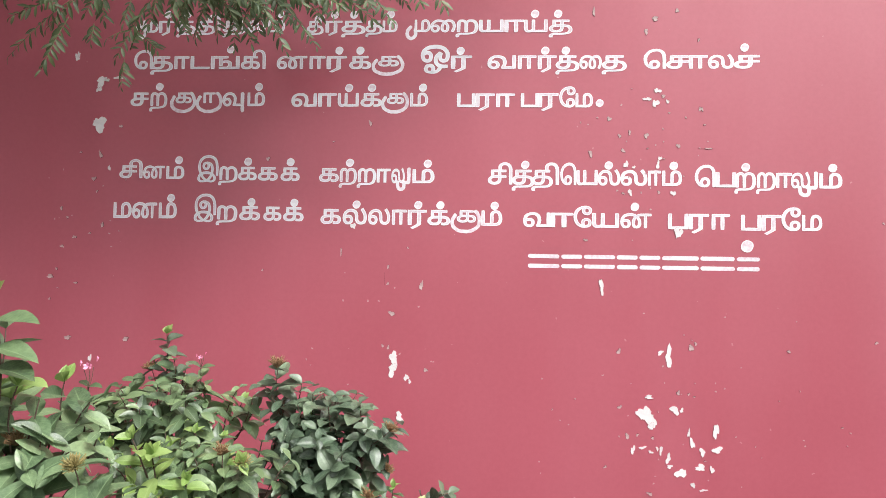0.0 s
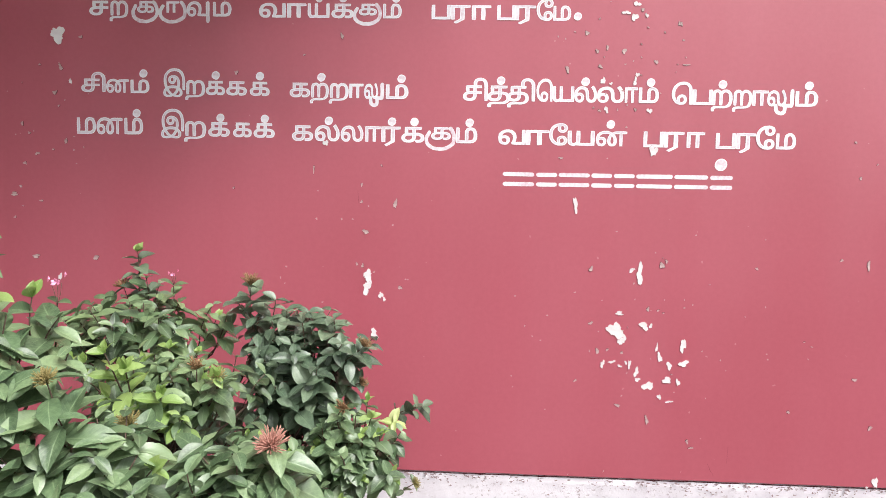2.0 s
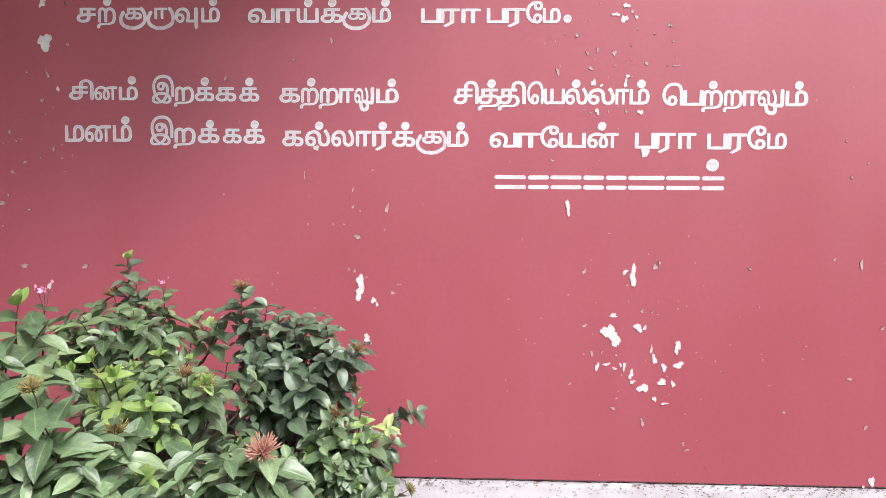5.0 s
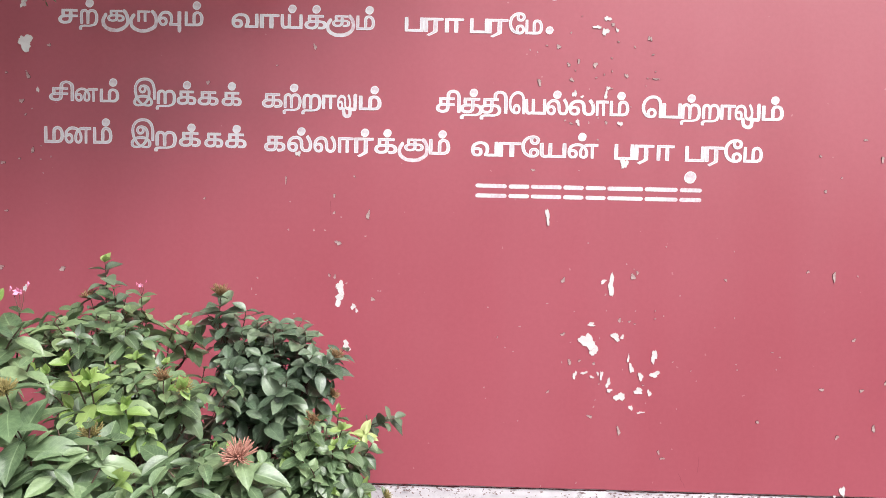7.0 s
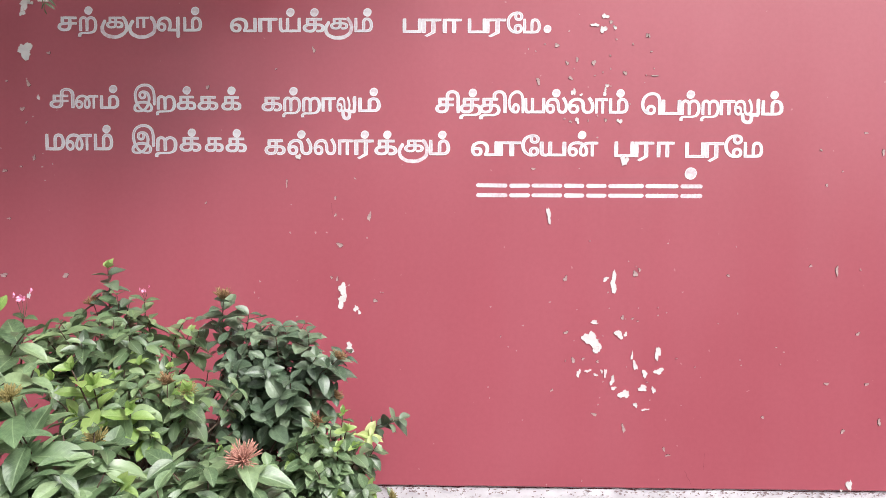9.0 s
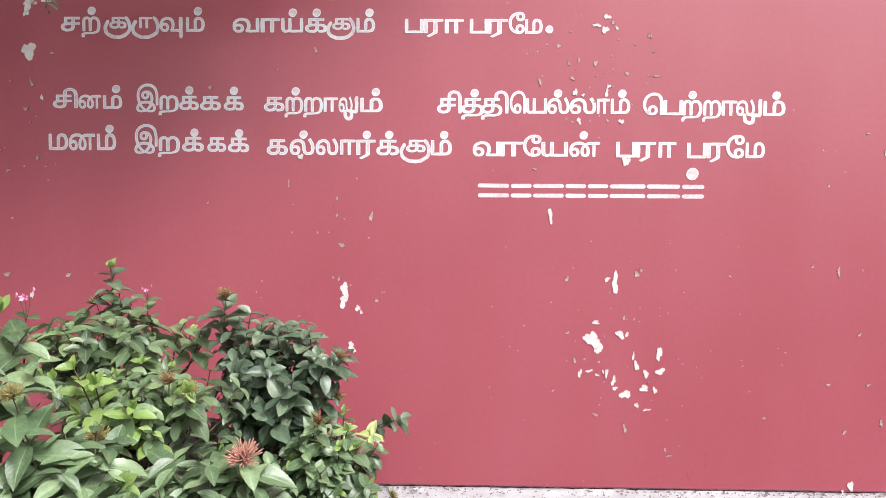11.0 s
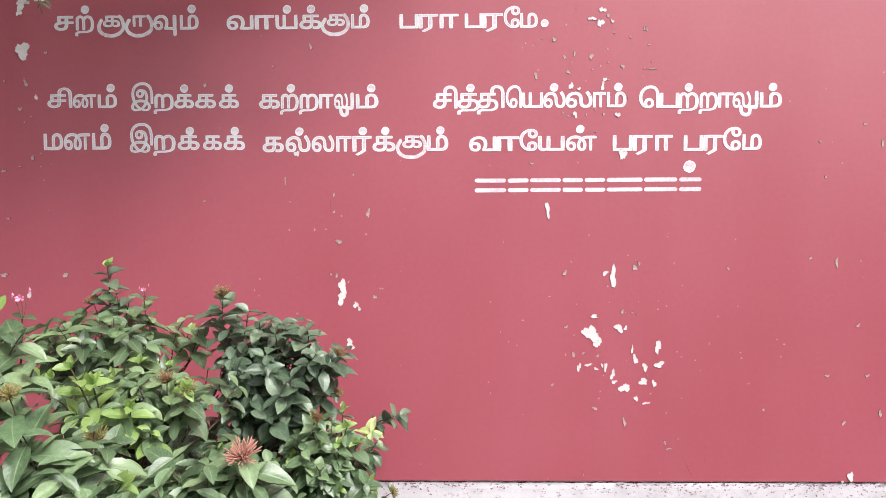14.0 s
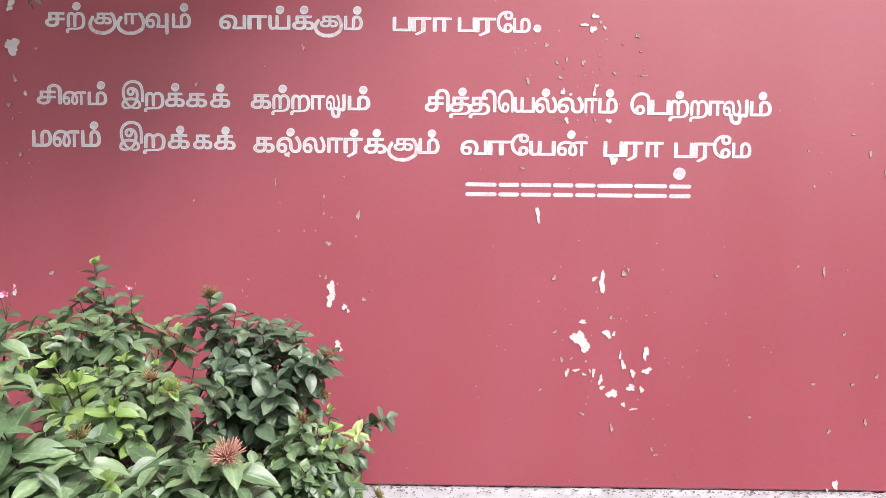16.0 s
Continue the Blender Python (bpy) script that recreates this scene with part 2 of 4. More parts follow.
# unseen wall added behind the camera, keeps low sky out of the reflections
def sky_blocker(x0, x1, y, height):
    bm = bmesh.new()
    bmesh.ops.create_cube(bm, size=1)
    for v in bm.verts:
        v.co = Vector((x0 if v.co.x < 0 else x1, y - (0.25 if v.co.y < 0 else 0.0), 0 if v.co.z < 0 else height))
    bmesh.ops.bevel(bm, geom=bm.edges[:], offset=0.02, segments=2, affect="EDGES")
    tagged(part("wall_south", bm, blocker_grey, None), "unseen plain grey wall added to block the low sky", "wall", kind="structure")


sky_blocker(-16.0, 16.0, -8.0, 1.9)
wall = red_wall(-6.0, 6.0, 0.45, 3.3, 0.25)
plinth = plinth_band(-6.0, 6.0, 0.45, 0.008, 0.25)


def crack(points, width, parent, y):
    bm = bmesh.new()
    top = []
    for i, (x, z) in enumerate(points):
        w = width * (0.4 + 0.6 * math.sin(math.pi * (i + 0.6) / (len(points) + 0.6)))
        top.append([bm.verts.new((x - w, y, z)), bm.verts.new((x + w, y, z))])
    for a, b in zip(top, top[1:]):
        bm.faces.new((a[0], a[1], b[1], b[0]))
    part("crack", bm, crack_dark, parent)


# ---- lettering ----
text_curve = bpy.data.curves.new("lettering", "FONT")
text_curve.resolution_u = 5
text_ob = new("lettering", text_curve)
BODY = 0.60


def glyph(text):
    """The letter's outlines as closed lines of points, in the font's units."""
    text_curve.body = text
    graph = bpy.context.evaluated_depsgraph_get()
    graph.update()
    shown = text_ob.evaluated_get(graph)
    lines = []
    for s in shown.to_curve(graph).splines:
        line = []
        ps = s.bezier_points
        for k, p in enumerate(ps):
            q = ps[(k + 1) % len(ps)]
            line += [Vector(v[:2]) for v in interpolate_bezier(p.co, p.handle_right, q.handle_left, q.co, 4)[:-1]]
        lines.append(thicken([p for k, p in enumerate(line) if (p - line[k - 1]).length > 1e-4], 0.020))
    shown.to_curve_clear()
    return lines


def thicken(line, by):
    """Moves a closed line outwards, to the left of its way."""
    out = []
    for k, p in enumerate(line):
        q, r = line[k - 1], line[(k + 1) % len(line)]
        a, b = (p - q).normalized(), (r - p).normalized()
        n = Vector((-a.y - b.y, a.x + b.x))
        out.append(p + n.normalized() * by if n.length > 0.3 else p)
    return out


def turning(p, lines):
    """How often the lines go round p."""
    n = 0
    for line in lines:
        for a, b in zip(line, line[1:] + line[:1]):
            if (a.y > p.y) != (b.y > p.y) and (b.x - a.x) * (p.y - a.y) / (b.y - a.y) + a.x > p.x:
                n += 1 if b.y > a.y else -1
    return n


def filled(lines):
    """A flat mesh of all that the lines enclose, overlaps once only."""
    points, edges = [], []
    for line in lines:
        s = len(points)
        points += line
        edges += [(s + k, s + (k + 1) % len(line)) for k in range(len(line))]
    verts, _, faces, *_ = delaunay_2d_cdt(points, edges, [], 0, 1e-6)
    bm = bmesh.new()
    vs = [bm.verts.new((v.x, v.y, 0)) for v in verts]
    for f in faces:
        if turning((verts[f[0]] + verts[f[1]] + verts[f[2]]) / 3, lines):
            bm.faces.new([vs[k] for k in f])
    for v in [v for v in bm.verts if not v.link_faces]:
        bm.verts.remove(v)
    return bm


def clockwise(line):
    return line if sum(p.x * q.y - q.x * p.y for p, q in zip(line, line[1:] + line[:1])) < 0 else line[::-1]


def ribbon(points, half, steps=6):
    """The outlines of a painted brush stroke with round ends through points, smoothed."""
    pts = [Vector(p) for p in points]
    line = []
    for i in range(len(pts) - 1):
        p0, p1, p2, p3 = pts[max(i - 1, 0)], pts[i], pts[i + 1], pts[min(i + 2, len(pts) - 1)]
        for s in range(steps):
            t = s / steps
            line.append(0.5 * (2 * p1 + (p2 - p0) * t + (2 * p0 - 5 * p1 + 4 * p2 - p3) * t * t + (3 * p1 - p0 - 3 * p2 + p3) * t ** 3))
    line.append(pts[-1])
    boxes = []
    for p, q in zip(line, line[1:]):
        n = (q - p).normalized()
        n = Vector((-n.y, n.x)) * half
        boxes.append(clockwise([p + n, q + n, q - n, p - n]))
    return boxes + [disc(p.x, p.y, half, 0, 10) for p in line]


def disc(x, y, r, wobble=0.0, n=18):
    return clockwise([Vector((x + r * (1 + wobble * math.sin(2 * a + x * 40)) * math.cos(a), y + r * math.sin(a)))
                      for a in (2 * math.pi * k / n + 0.013 for k in range(n))])


# Joined letters: the base letter's box (x0, x1, y0, y1) in the joined letter's box, and the strokes added to it.
BOWL = [(0.13, 0.66), (0.03, 0.28), (0.09, -0.12), (0.32, -0.36), (0.64, -0.36), (0.90, -0.10), (0.98, 0.30), (0.93, 0.70), (0.84, 0.92)]
JOINED = {
    "ஓ": ("ஓ", (0.0, 1.0, 0.31, 1.78), []),
    "இ": ("இ", (0.0, 1.0, 0.28, 1.32), []),
    "கு": ("க", (0.19, 0.86, 0.20, 1.0), [BOWL]),
    "ரு": ("ா", (0.27, 0.76, 0.22, 1.0), [BOWL]),
    "மு": ("ம", (0.36, 1.0, 0.0, 1.0), [[(0.40, 0.2), (0.40, -0.25), (0.24, -0.5), (0.08, -0.3), (0.08, 0.1), (0.2, 0.4)]]),
    "மூ": ("ம", (0.36, 1.0, 0.0, 1.0), [[(0.40, 0.9), (0.44, -0.05), (0.30, -0.42), (0.08, -0.25), (0.05, 0.3), (0.22, 0.6), (0.38, 0.3)]]),
    "வு": ("வ", (0.0, 0.9, 0.0, 1.0), [[(0.86, 0.9), (0.86, -0.32)]]),
    "லு": ("ல", (0.0, 0.72, 0.0, 1.0), [[(0.93, 0.98), (0.93, 0.5), (0.92, 0.06), (0.80, 0.04), (0.62, 0.05)],
                                       [(0.33, 0.05), (0.37, -0.32), (0.52, -0.46), (0.66, -0.33), (0.68, 0.02)]]),
}


def letter(text, x0, x1, z, height):
    """One painted letter between x0 and x1 on the wall, its foot at z."""
    base, (a, b, lo, hi), strokes = JOINED.get(text, (text, (0.0, 1.0, 0.0, 1.0), []))
    lines = glyph(base)
    left, right = min(p.x for l in lines for p in l), max(p.x for l in lines for p in l)
    w = x1 - x0
    placed = []
    for line in lines:
        done = []
        for p in line:
            y = height * (lo + (hi - lo) * (p.y + 0.02) / BODY)
            done.append(Vector((w * (a + (b - a) * (p.x - left) / (right - left)), y if y > 0 else y * 0.75)))
        placed.append(done)
    outlined = list(placed)
    for s in strokes:
        placed += ribbon([(w * x, height * y) for x, y in s], 0.0062)
    body = painted(filled(placed), "letter", x0, z)
    part("letter_outline", outline(outlined), outline_paint, body)


def outline(lines, width=0.0030):
    """The thicker white line with which a letter was first drawn, just inside its edge."""
    bm = bmesh.new()
    for k, line in enumerate(lines):
        y = -0.0007 - 0.0001 * k
        inner = thicken(line, -width)
        a = [bm.verts.new((p.x, y, p.y)) for p in line]
        b = [bm.verts.new((p.x, y, p.y)) for p in inner]
        for i in range(len(line)):
            j = (i + 1) % len(line)
            f = bm.faces.new((a[i], a[j], b[j], b[i]))
            f.normal_update()
            if f.normal.y > 0:
                f.normal_flip()
    return bm


def painted(bm, name, x, z):
    """Lays flat paint on the wall as a film with a little thickness."""
    for v in bm.verts:
        v.co = Vector((v.co.x + 0.0012 * noise.noise(Vector((x * 7 + v.co.x * 60, v.co.y * 60, 1))), 0,
                       v.co.y + 0.0012 * noise.noise(Vector((x * 9 + v.co.x * 60, v.co.y * 60, 5)))))
    for f in bm.faces:
        f.normal_update()
        if f.normal.y > 0:
            f.normal_flip()
    ob = part(name, bm, letter_paint, wall)
    ob.location = (x, -0.0006 - 0.00015 * (hash_of(x) % 3), z)
    return ob


def hash_of(x):
    return int(abs(x) * 1000)


def letter_dot(x, z, r=0.0145):
    body = painted(filled([disc(0, 0, r, 0.06)]), "letter_dot", x, z)
    part("letter_outline", outline([disc(0, 0, r, 0.06)], 0.0034), outline_paint, body)


def paint_word(z0, z1, height, dot, letters):
    """A word: letters as (text, x0, x1, and x of the dot above if there is one); its foot runs from z0 to z1."""
    first, last = letters[0][1], letters[-1][2]
    for text, x0, x1, *above in letters:
        z = z0 + (z1 - z0) * ((x0 + x1) / 2 - first) / (last - first)
        letter(text, x0, x1, z, height)
        for x in above:
            letter_dot(x, z + dot)


def paint_bars(z, height, spans):
    """Plain bars in place of a word."""
    for x0, x1 in spans:
        for k in (0.0, 0.62):
            line = ribbon([(0.006, height * (k + 0.16)), (x1 - x0 - 0.006, height * (k + 0.16))], height * 0.13, 1)
            painted(filled(line), "paint_bar", x0, z)


paint_word(2.308, 2.304, 0.044, 0.066,
           [("மூ", -1.193, -1.105), ("ர", -1.103, -1.043, -1.068), ("த", -1.036, -0.964, -0.995), ("தி", -0.962, -0.871), ("த", -0.863, -0.778), ("ல", -0.770, -0.703), ("ம", -0.695, -0.632, -0.651)])
paint_word(2.302, 2.300, 0.043, 0.064,
           [("தீ", -0.552, -0.486), ("ர", -0.484, -0.422, -0.450), ("த", -0.426, -0.338, -0.380), ("த", -0.338, -0.277), ("ம", -0.277, -0.223, -0.248)])
paint_word(2.300, 2.294, 0.045, 0.065,
           [("மு", -0.194, -0.106), ("ை", -0.106, -0.016), ("ற", -0.016, 0.064), ("ய", 0.066, 0.153), ("ா", 0.155, 0.224), ("ய", 0.224, 0.306, 0.262), ("த", 0.310, 0.392, 0.342)])
paint_word(2.173, 2.171, 0.048, 0.071,
           [("ெ", -1.193, -1.122), ("த", -1.131, -1.046), ("ா", -1.041, -0.984), ("ட", -0.980, -0.908), ("ங", -0.904, -0.796, -0.830), ("கி", -0.792, -0.700)])
paint_word(2.171, 2.168, 0.047, 0.066,
           [("ன", -0.659, -0.547), ("ா", -0.539, -0.481), ("ர", -0.477, -0.403, -0.431), ("க", -0.395, -0.315, -0.355), ("கு", -0.311, -0.200)])
paint_word(2.168, 2.167, 0.048, 0.064,
           [("ஓ", -0.138, -0.035), ("ர", -0.031, 0.044, 0.003)])
paint_word(2.167, 2.164, 0.048, 0.064,
           [("வ", 0.098, 0.198), ("ா", 0.204, 0.269), ("ர", 0.273, 0.339, 0.299), ("த", 0.335, 0.417, 0.370), ("ை", 0.417, 0.494), ("த", 0.494, 0.579)])
paint_word(2.164, 2.163, 0.047, 0.072,
           [("ெ", 0.636, 0.712), ("ச", 0.712, 0.788), ("ா", 0.788, 0.852), ("ல", 0.852, 0.939), ("ச", 0.939, 1.025, 0.974)])
paint_word(2.038, 2.036, 0.050, 0.070,
           [("ச", -1.202, -1.134), ("ற", -1.130, -1.063, -1.093), ("கு", -1.049, -0.959), ("ரு", -0.953, -0.860), ("வு", -0.856, -0.770), ("ம", -0.764, -0.699, -0.722)])
paint_word(2.034, 2.034, 0.049, 0.067,
           [("வ", -0.602, -0.509), ("ா", -0.505, -0.437), ("ய", -0.433, -0.357, -0.393), ("க", -0.351, -0.274, -0.310), ("கு", -0.274, -0.181), ("ம", -0.173, -0.109, -0.128)])
paint_word(2.032, 2.031, 0.049, 0.067,
           [("ப", -0.007, 0.058), ("ர", 0.058, 0.126), ("ா", 0.130, 0.196)])
paint_word(2.031, 2.030, 0.050, 0.068,
           [("ப", 0.216, 0.279), ("ர", 0.275, 0.347), ("ே", 0.349, 0.405), ("ம", 0.405, 0.465)])
paint_word(1.774, 1.771, 0.047, 0.068,
           [("சி", -1.236, -1.148), ("ன", -1.146, -1.065), ("ம", -1.059, -0.991, -1.012)])
paint_word(1.770, 1.767, 0.049, 0.067,
           [("இ", -0.942, -0.864), ("ற", -0.864, -0.793), ("க", -0.791, -0.722, -0.755), ("க", -0.718, -0.645), ("க", -0.635, -0.565, -0.599)])
paint_word(1.765, 1.762, 0.050, 0.069,
           [("க", -0.495, -0.423), ("ற", -0.423, -0.358, -0.384), ("ற", -0.358, -0.289), ("ா", -0.287, -0.237), ("லு", -0.235, -0.168), ("ம", -0.160, -0.082, -0.106)])
paint_word(1.760, 1.759, 0.053, 0.069,
           [("சி", 0.106, 0.191), ("த", 0.189, 0.267, 0.235), ("தி", 0.257, 0.352), ("ெ", 0.356, 0.411), ("ய", 0.411, 0.484), ("ல", 0.484, 0.561, 0.521), ("ல", 0.561, 0.652), ("ா", 0.654, 0.698), ("ம", 0.701, 0.768, 0.740)])
paint_word(1.756, 1.754, 0.052, 0.069,
           [("ெ", 0.811, 0.880), ("ப", 0.880, 0.948), ("ற", 0.942, 1.013, 0.979), ("ற", 1.013, 1.078), ("ா", 1.078, 1.131), ("லு", 1.127, 1.215), ("ம", 1.219, 1.294, 1.263)])
paint_word(1.627, 1.628, 0.058, 0.074,
           [("ம", -1.254, -1.185), ("ன", -1.183, -1.089), ("ம", -1.083, -1.015, -1.038)])
paint_word(1.627, 1.623, 0.051, 0.065,
           [("இ", -0.951, -0.869), ("ற", -0.869, -0.790), ("க", -0.783, -0.706, -0.739), ("க", -0.694, -0.628), ("க", -0.622, -0.547, -0.582)])
paint_word(1.615, 1.615, 0.054, 0.070,
           [("க", -0.486, -0.412), ("ல", -0.406, -0.319, -0.357), ("ல", -0.315, -0.236), ("ா", -0.230, -0.176), ("ர", -0.174, -0.106, -0.137), ("க", -0.104, -0.024, -0.059), ("கு", -0.020, 0.081), ("ம", 0.085, 0.158, 0.131)])
paint_word(1.613, 1.613, 0.051, 0.073,
           [("வ", 0.230, 0.323), ("ா", 0.323, 0.403), ("ே", 0.403, 0.466), ("ய", 0.466, 0.558), ("ன", 0.562, 0.667, 0.611)])
paint_word(1.611, 1.611, 0.054, 0.075,
           [("ப", 0.722, 0.790), ("ர", 0.790, 0.859), ("ா", 0.867, 0.928)])
paint_word(1.609, 1.611, 0.054, 0.079,
           [("ப", 0.964, 1.031), ("ர", 1.031, 1.097), ("ே", 1.097, 1.160), ("ம", 1.163, 1.229)])

letter_dot(0.488, 2.045, 0.0135)
paint_bars(1.470, 0.054, [(0.250, 0.356), (0.364, 0.434), (0.441, 0.545), (0.552, 0.621), (0.629, 0.697), (0.704, 0.825), (0.832, 0.944), (0.952, 1.026)])
letter_dot(0.985, 1.556, 0.021)


text_curve_user = bpy.data.objects["lettering"]
bpy.data.objects.remove(text_curve_user)


# ---- flaked paint ----
def paint_chips(mat, boxes):
    """Places where the paint has come off: a ragged patch of bared plaster inside a lifted rim of paint."""
    for x, z, w, h in boxes:
        rng = random.Random(int(x * 1000) * 7919 + int(z * 1000))
        if mat is grey_plaster:
            w, h = 0.95 * w, 0.95 * h
        n = 44 if max(w, h) > 0.02 else 16
        ph = [rng.uniform(0, 6.28) for _ in range(4)]
        lean = rng.uniform(-0.25, 0.25)
        rim, out = [], []
        for k in range(n):
            a = 2 * math.pi * k / n
            r = 1 + 0.26 * math.sin(2 * a + ph[0]) + 0.20 * math.sin(3 * a + ph[1]) + 0.10 * math.sin(5 * a + ph[2]) + 0.06 * math.sin(9 * a + ph[3]) + rng.uniform(-0.09, 0.09)
            px, pz = r * math.cos(a) * w / 2, r * math.sin(a) * h / 2
            px += lean * pz * min(1, w / h)
            rim.append((px, pz))
            d = math.hypot(px, pz) + 1e-6
            g = 1 + (0.0015 if mat is grey_plaster else 0.0022) / d
            out.append((px * g, pz * g))
        fill, edge = bmesh.new(), bmesh.new()
        mid = fill.verts.new((0, 0, 0))
        ring = [fill.verts.new((px, 0, pz)) for px, pz in rim]
        for k in range(n):
            fill.faces.new((mid, ring[k], ring[(k + 1) % n]))
        chip = part("paint_chip", fill, mat, wall)
        chip.location = (x, -0.0014 - 0.00015 * rng.randrange(4), z)
        lift = -0.0020
        a = [edge.verts.new((px, lift, pz)) for px, pz in rim]
        b = [edge.verts.new((px, 0.002, pz)) for px, pz in out]
        for k in range(n):
            edge.faces.new((a[k], a[(k + 1) % n], b[(k + 1) % n], b[k]))
        # the larger grey patches get a dark red rim
        flake = part("flaked_rim", edge, dark_edge if mat is grey_plaster and max(w, h) > 0.0065 else red_paint, chip)
        flake.location = (0, -chip.location.y - 0.0002, 0)


paint_chips(white_plaster, [
    (0.656, 0.975, 0.059, 0.053), (0.671, 0.941, 0.016, 0.028), (0.728, 1.177, 0.022, 0.064), (0.700, 1.190, 0.019, 0.014),
    (0.663, 1.039, 0.028, 0.012), (0.749, 0.998, 0.026, 0.028), (0.772, 0.998, 0.014, 0.014), (0.885, 0.933, 0.019, 0.046),
    (0.889, 0.869, 0.035, 0.018), (0.807, 0.888, 0.016, 0.030), (0.841, 0.860, 0.017, 0.025), (0.796, 0.922, 0.008, 0.025),
    (0.835, 0.808, 0.035, 0.019), (0.873, 0.802, 0.014, 0.021), (0.770, 0.787, 0.031, 0.032), (0.729, 0.835, 0.014, 0.032),
    (0.734, 0.808, 0.021, 0.010), (0.704, 0.861, 0.012, 0.025)])
paint_chips(white_plaster, [
    (0.692, 0.866, 0.008, 0.014), (0.643, 0.868, 0.021, 0.010), (0.671, 0.854, 0.014, 0.010), (0.611, 0.859, 0.012, 0.028),
    (0.811, 0.749, 0.014, 0.018), (0.845, 0.733, 0.024, 0.008), (1.560, 0.472, 0.016, 0.042), (1.533, 0.453, 0.008, 0.012),
    (0.501, 1.411, 0.016, 0.046), (0.757, 1.599, 0.022, 0.039), (0.684, 2.088, 0.021, 0.016), (0.650, 2.059, 0.024, 0.012),
    (0.678, 2.044, 0.019, 0.027), (0.718, 2.050, 0.010, 0.014), (0.580, 1.832, 0.014, 0.023), (0.687, 1.831, 0.012, 0.025),
    (0.694, 1.854, 0.012, 0.014), (0.594, 1.736, 0.012, 0.021)])
paint_chips(white_plaster, [
    (0.739, 1.734, 0.016, 0.018), (-1.317, 1.971, 0.054, 0.046), (-1.275, 1.810, 0.010, 0.019), (-0.214, 1.146, 0.029, 0.046),
    (-0.218, 1.106, 0.029, 0.039), (-0.168, 1.081, 0.017, 0.019), (-0.156, 1.067, 0.012, 0.012), (-0.190, 0.942, 0.026, 0.032),
    (-0.367, 1.609, 0.016, 0.021), (0.606, 1.823, 0.010, 0.010)])
paint_chips(white_plaster, [
    (-1.315, 2.129, 0.038, 0.032), (-1.323, 2.102, 0.016, 0.028), (-1.293, 2.133, 0.017, 0.012), (-1.411, 2.218, 0.019, 0.021),
    (-1.405, 2.228, 0.010, 0.021), (-1.250, 2.142, 0.028, 0.012), (-1.325, 1.118, 0.012, 0.025)])
paint_chips(grey_plaster, [
    (0.668, 0.714, 0.017, 0.012), (0.771, 0.665, 0.012, 0.028), (0.761, 1.056, 0.010, 0.018), (0.592, 0.905, 0.014, 0.018),
    (0.802, 1.209, 0.014, 0.025), (0.817, 1.223, 0.010, 0.012), (0.561, 1.191, 0.012, 0.021), (0.566, 1.002, 0.014, 0.012),
    (0.913, 0.593, 0.010, 0.014), (0.927, 0.571, 0.017, 0.008), (1.572, 1.006, 0.014, 0.012), (1.493, 1.225, 0.012, 0.028),
    (1.470, 0.830, 0.014, 0.012), (1.608, 0.830, 0.014, 0.012), (1.656, 0.697, 0.012, 0.025), (1.531, 0.663, 0.014, 0.014),
    (1.690, 0.859, 0.010, 0.018), (1.253, 0.710, 0.012, 0.010)])
paint_chips(grey_plaster, [
    (1.122, 1.205, 0.012, 0.008), (1.403, 1.240, 0.010, 0.010), (1.637, 1.631, 0.012, 0.019), (1.693, 1.564, 0.012, 0.018),
    (1.426, 1.638, 0.008, 0.008), (1.449, 1.518, 0.010, 0.010), (1.576, 1.696, 0.012, 0.008), (0.521, 1.990, 0.012, 0.018),
    (0.557, 1.931, 0.012, 0.012), (0.591, 1.943, 0.010, 0.014), (0.647, 1.932, 0.016, 0.016), (0.755, 1.897, 0.012, 0.014),
    (0.569, 1.880, 0.012, 0.014), (0.459, 1.869, 0.014, 0.021), (0.855, 1.888, 0.021, 0.006), (0.571, 1.732, 0.010, 0.008),
    (0.691, 1.737, 0.010, 0.010), (0.834, 2.023, 0.008, 0.014)])
paint_chips(grey_plaster, [
    (0.445, 1.570, 0.014, 0.008), (-1.309, 1.858, 0.014, 0.021), (-1.333, 1.771, 0.014, 0.012), (-1.296, 1.602, 0.008, 0.014),
    (-0.409, 1.517, 0.006, 0.025), (-0.240, 1.466, 0.006, 0.018), (-0.240, 1.407, 0.008, 0.012), (-0.121, 1.402, 0.012, 0.032),
    (-0.224, 1.303, 0.024, 0.014), (-0.254, 1.189, 0.008, 0.012), (-0.234, 1.184, 0.010, 0.014), (-0.101, 1.109, 0.012, 0.016),
    (-0.682, 1.846, 0.012, 0.016), (-0.313, 1.974, 0.010, 0.021), (-1.190, 1.190, 0.016, 0.014), (-0.444, 1.909, 0.008, 0.006),
    (-0.693, 1.447, 0.008, 0.008), (0.519, 0.798, 0.010, 0.010)])
paint_chips(grey_plaster, [
    (0.626, 0.910, 0.010, 0.008), (0.676, 0.901, 0.012, 0.008), (0.795, 1.052, 0.008, 0.008)])
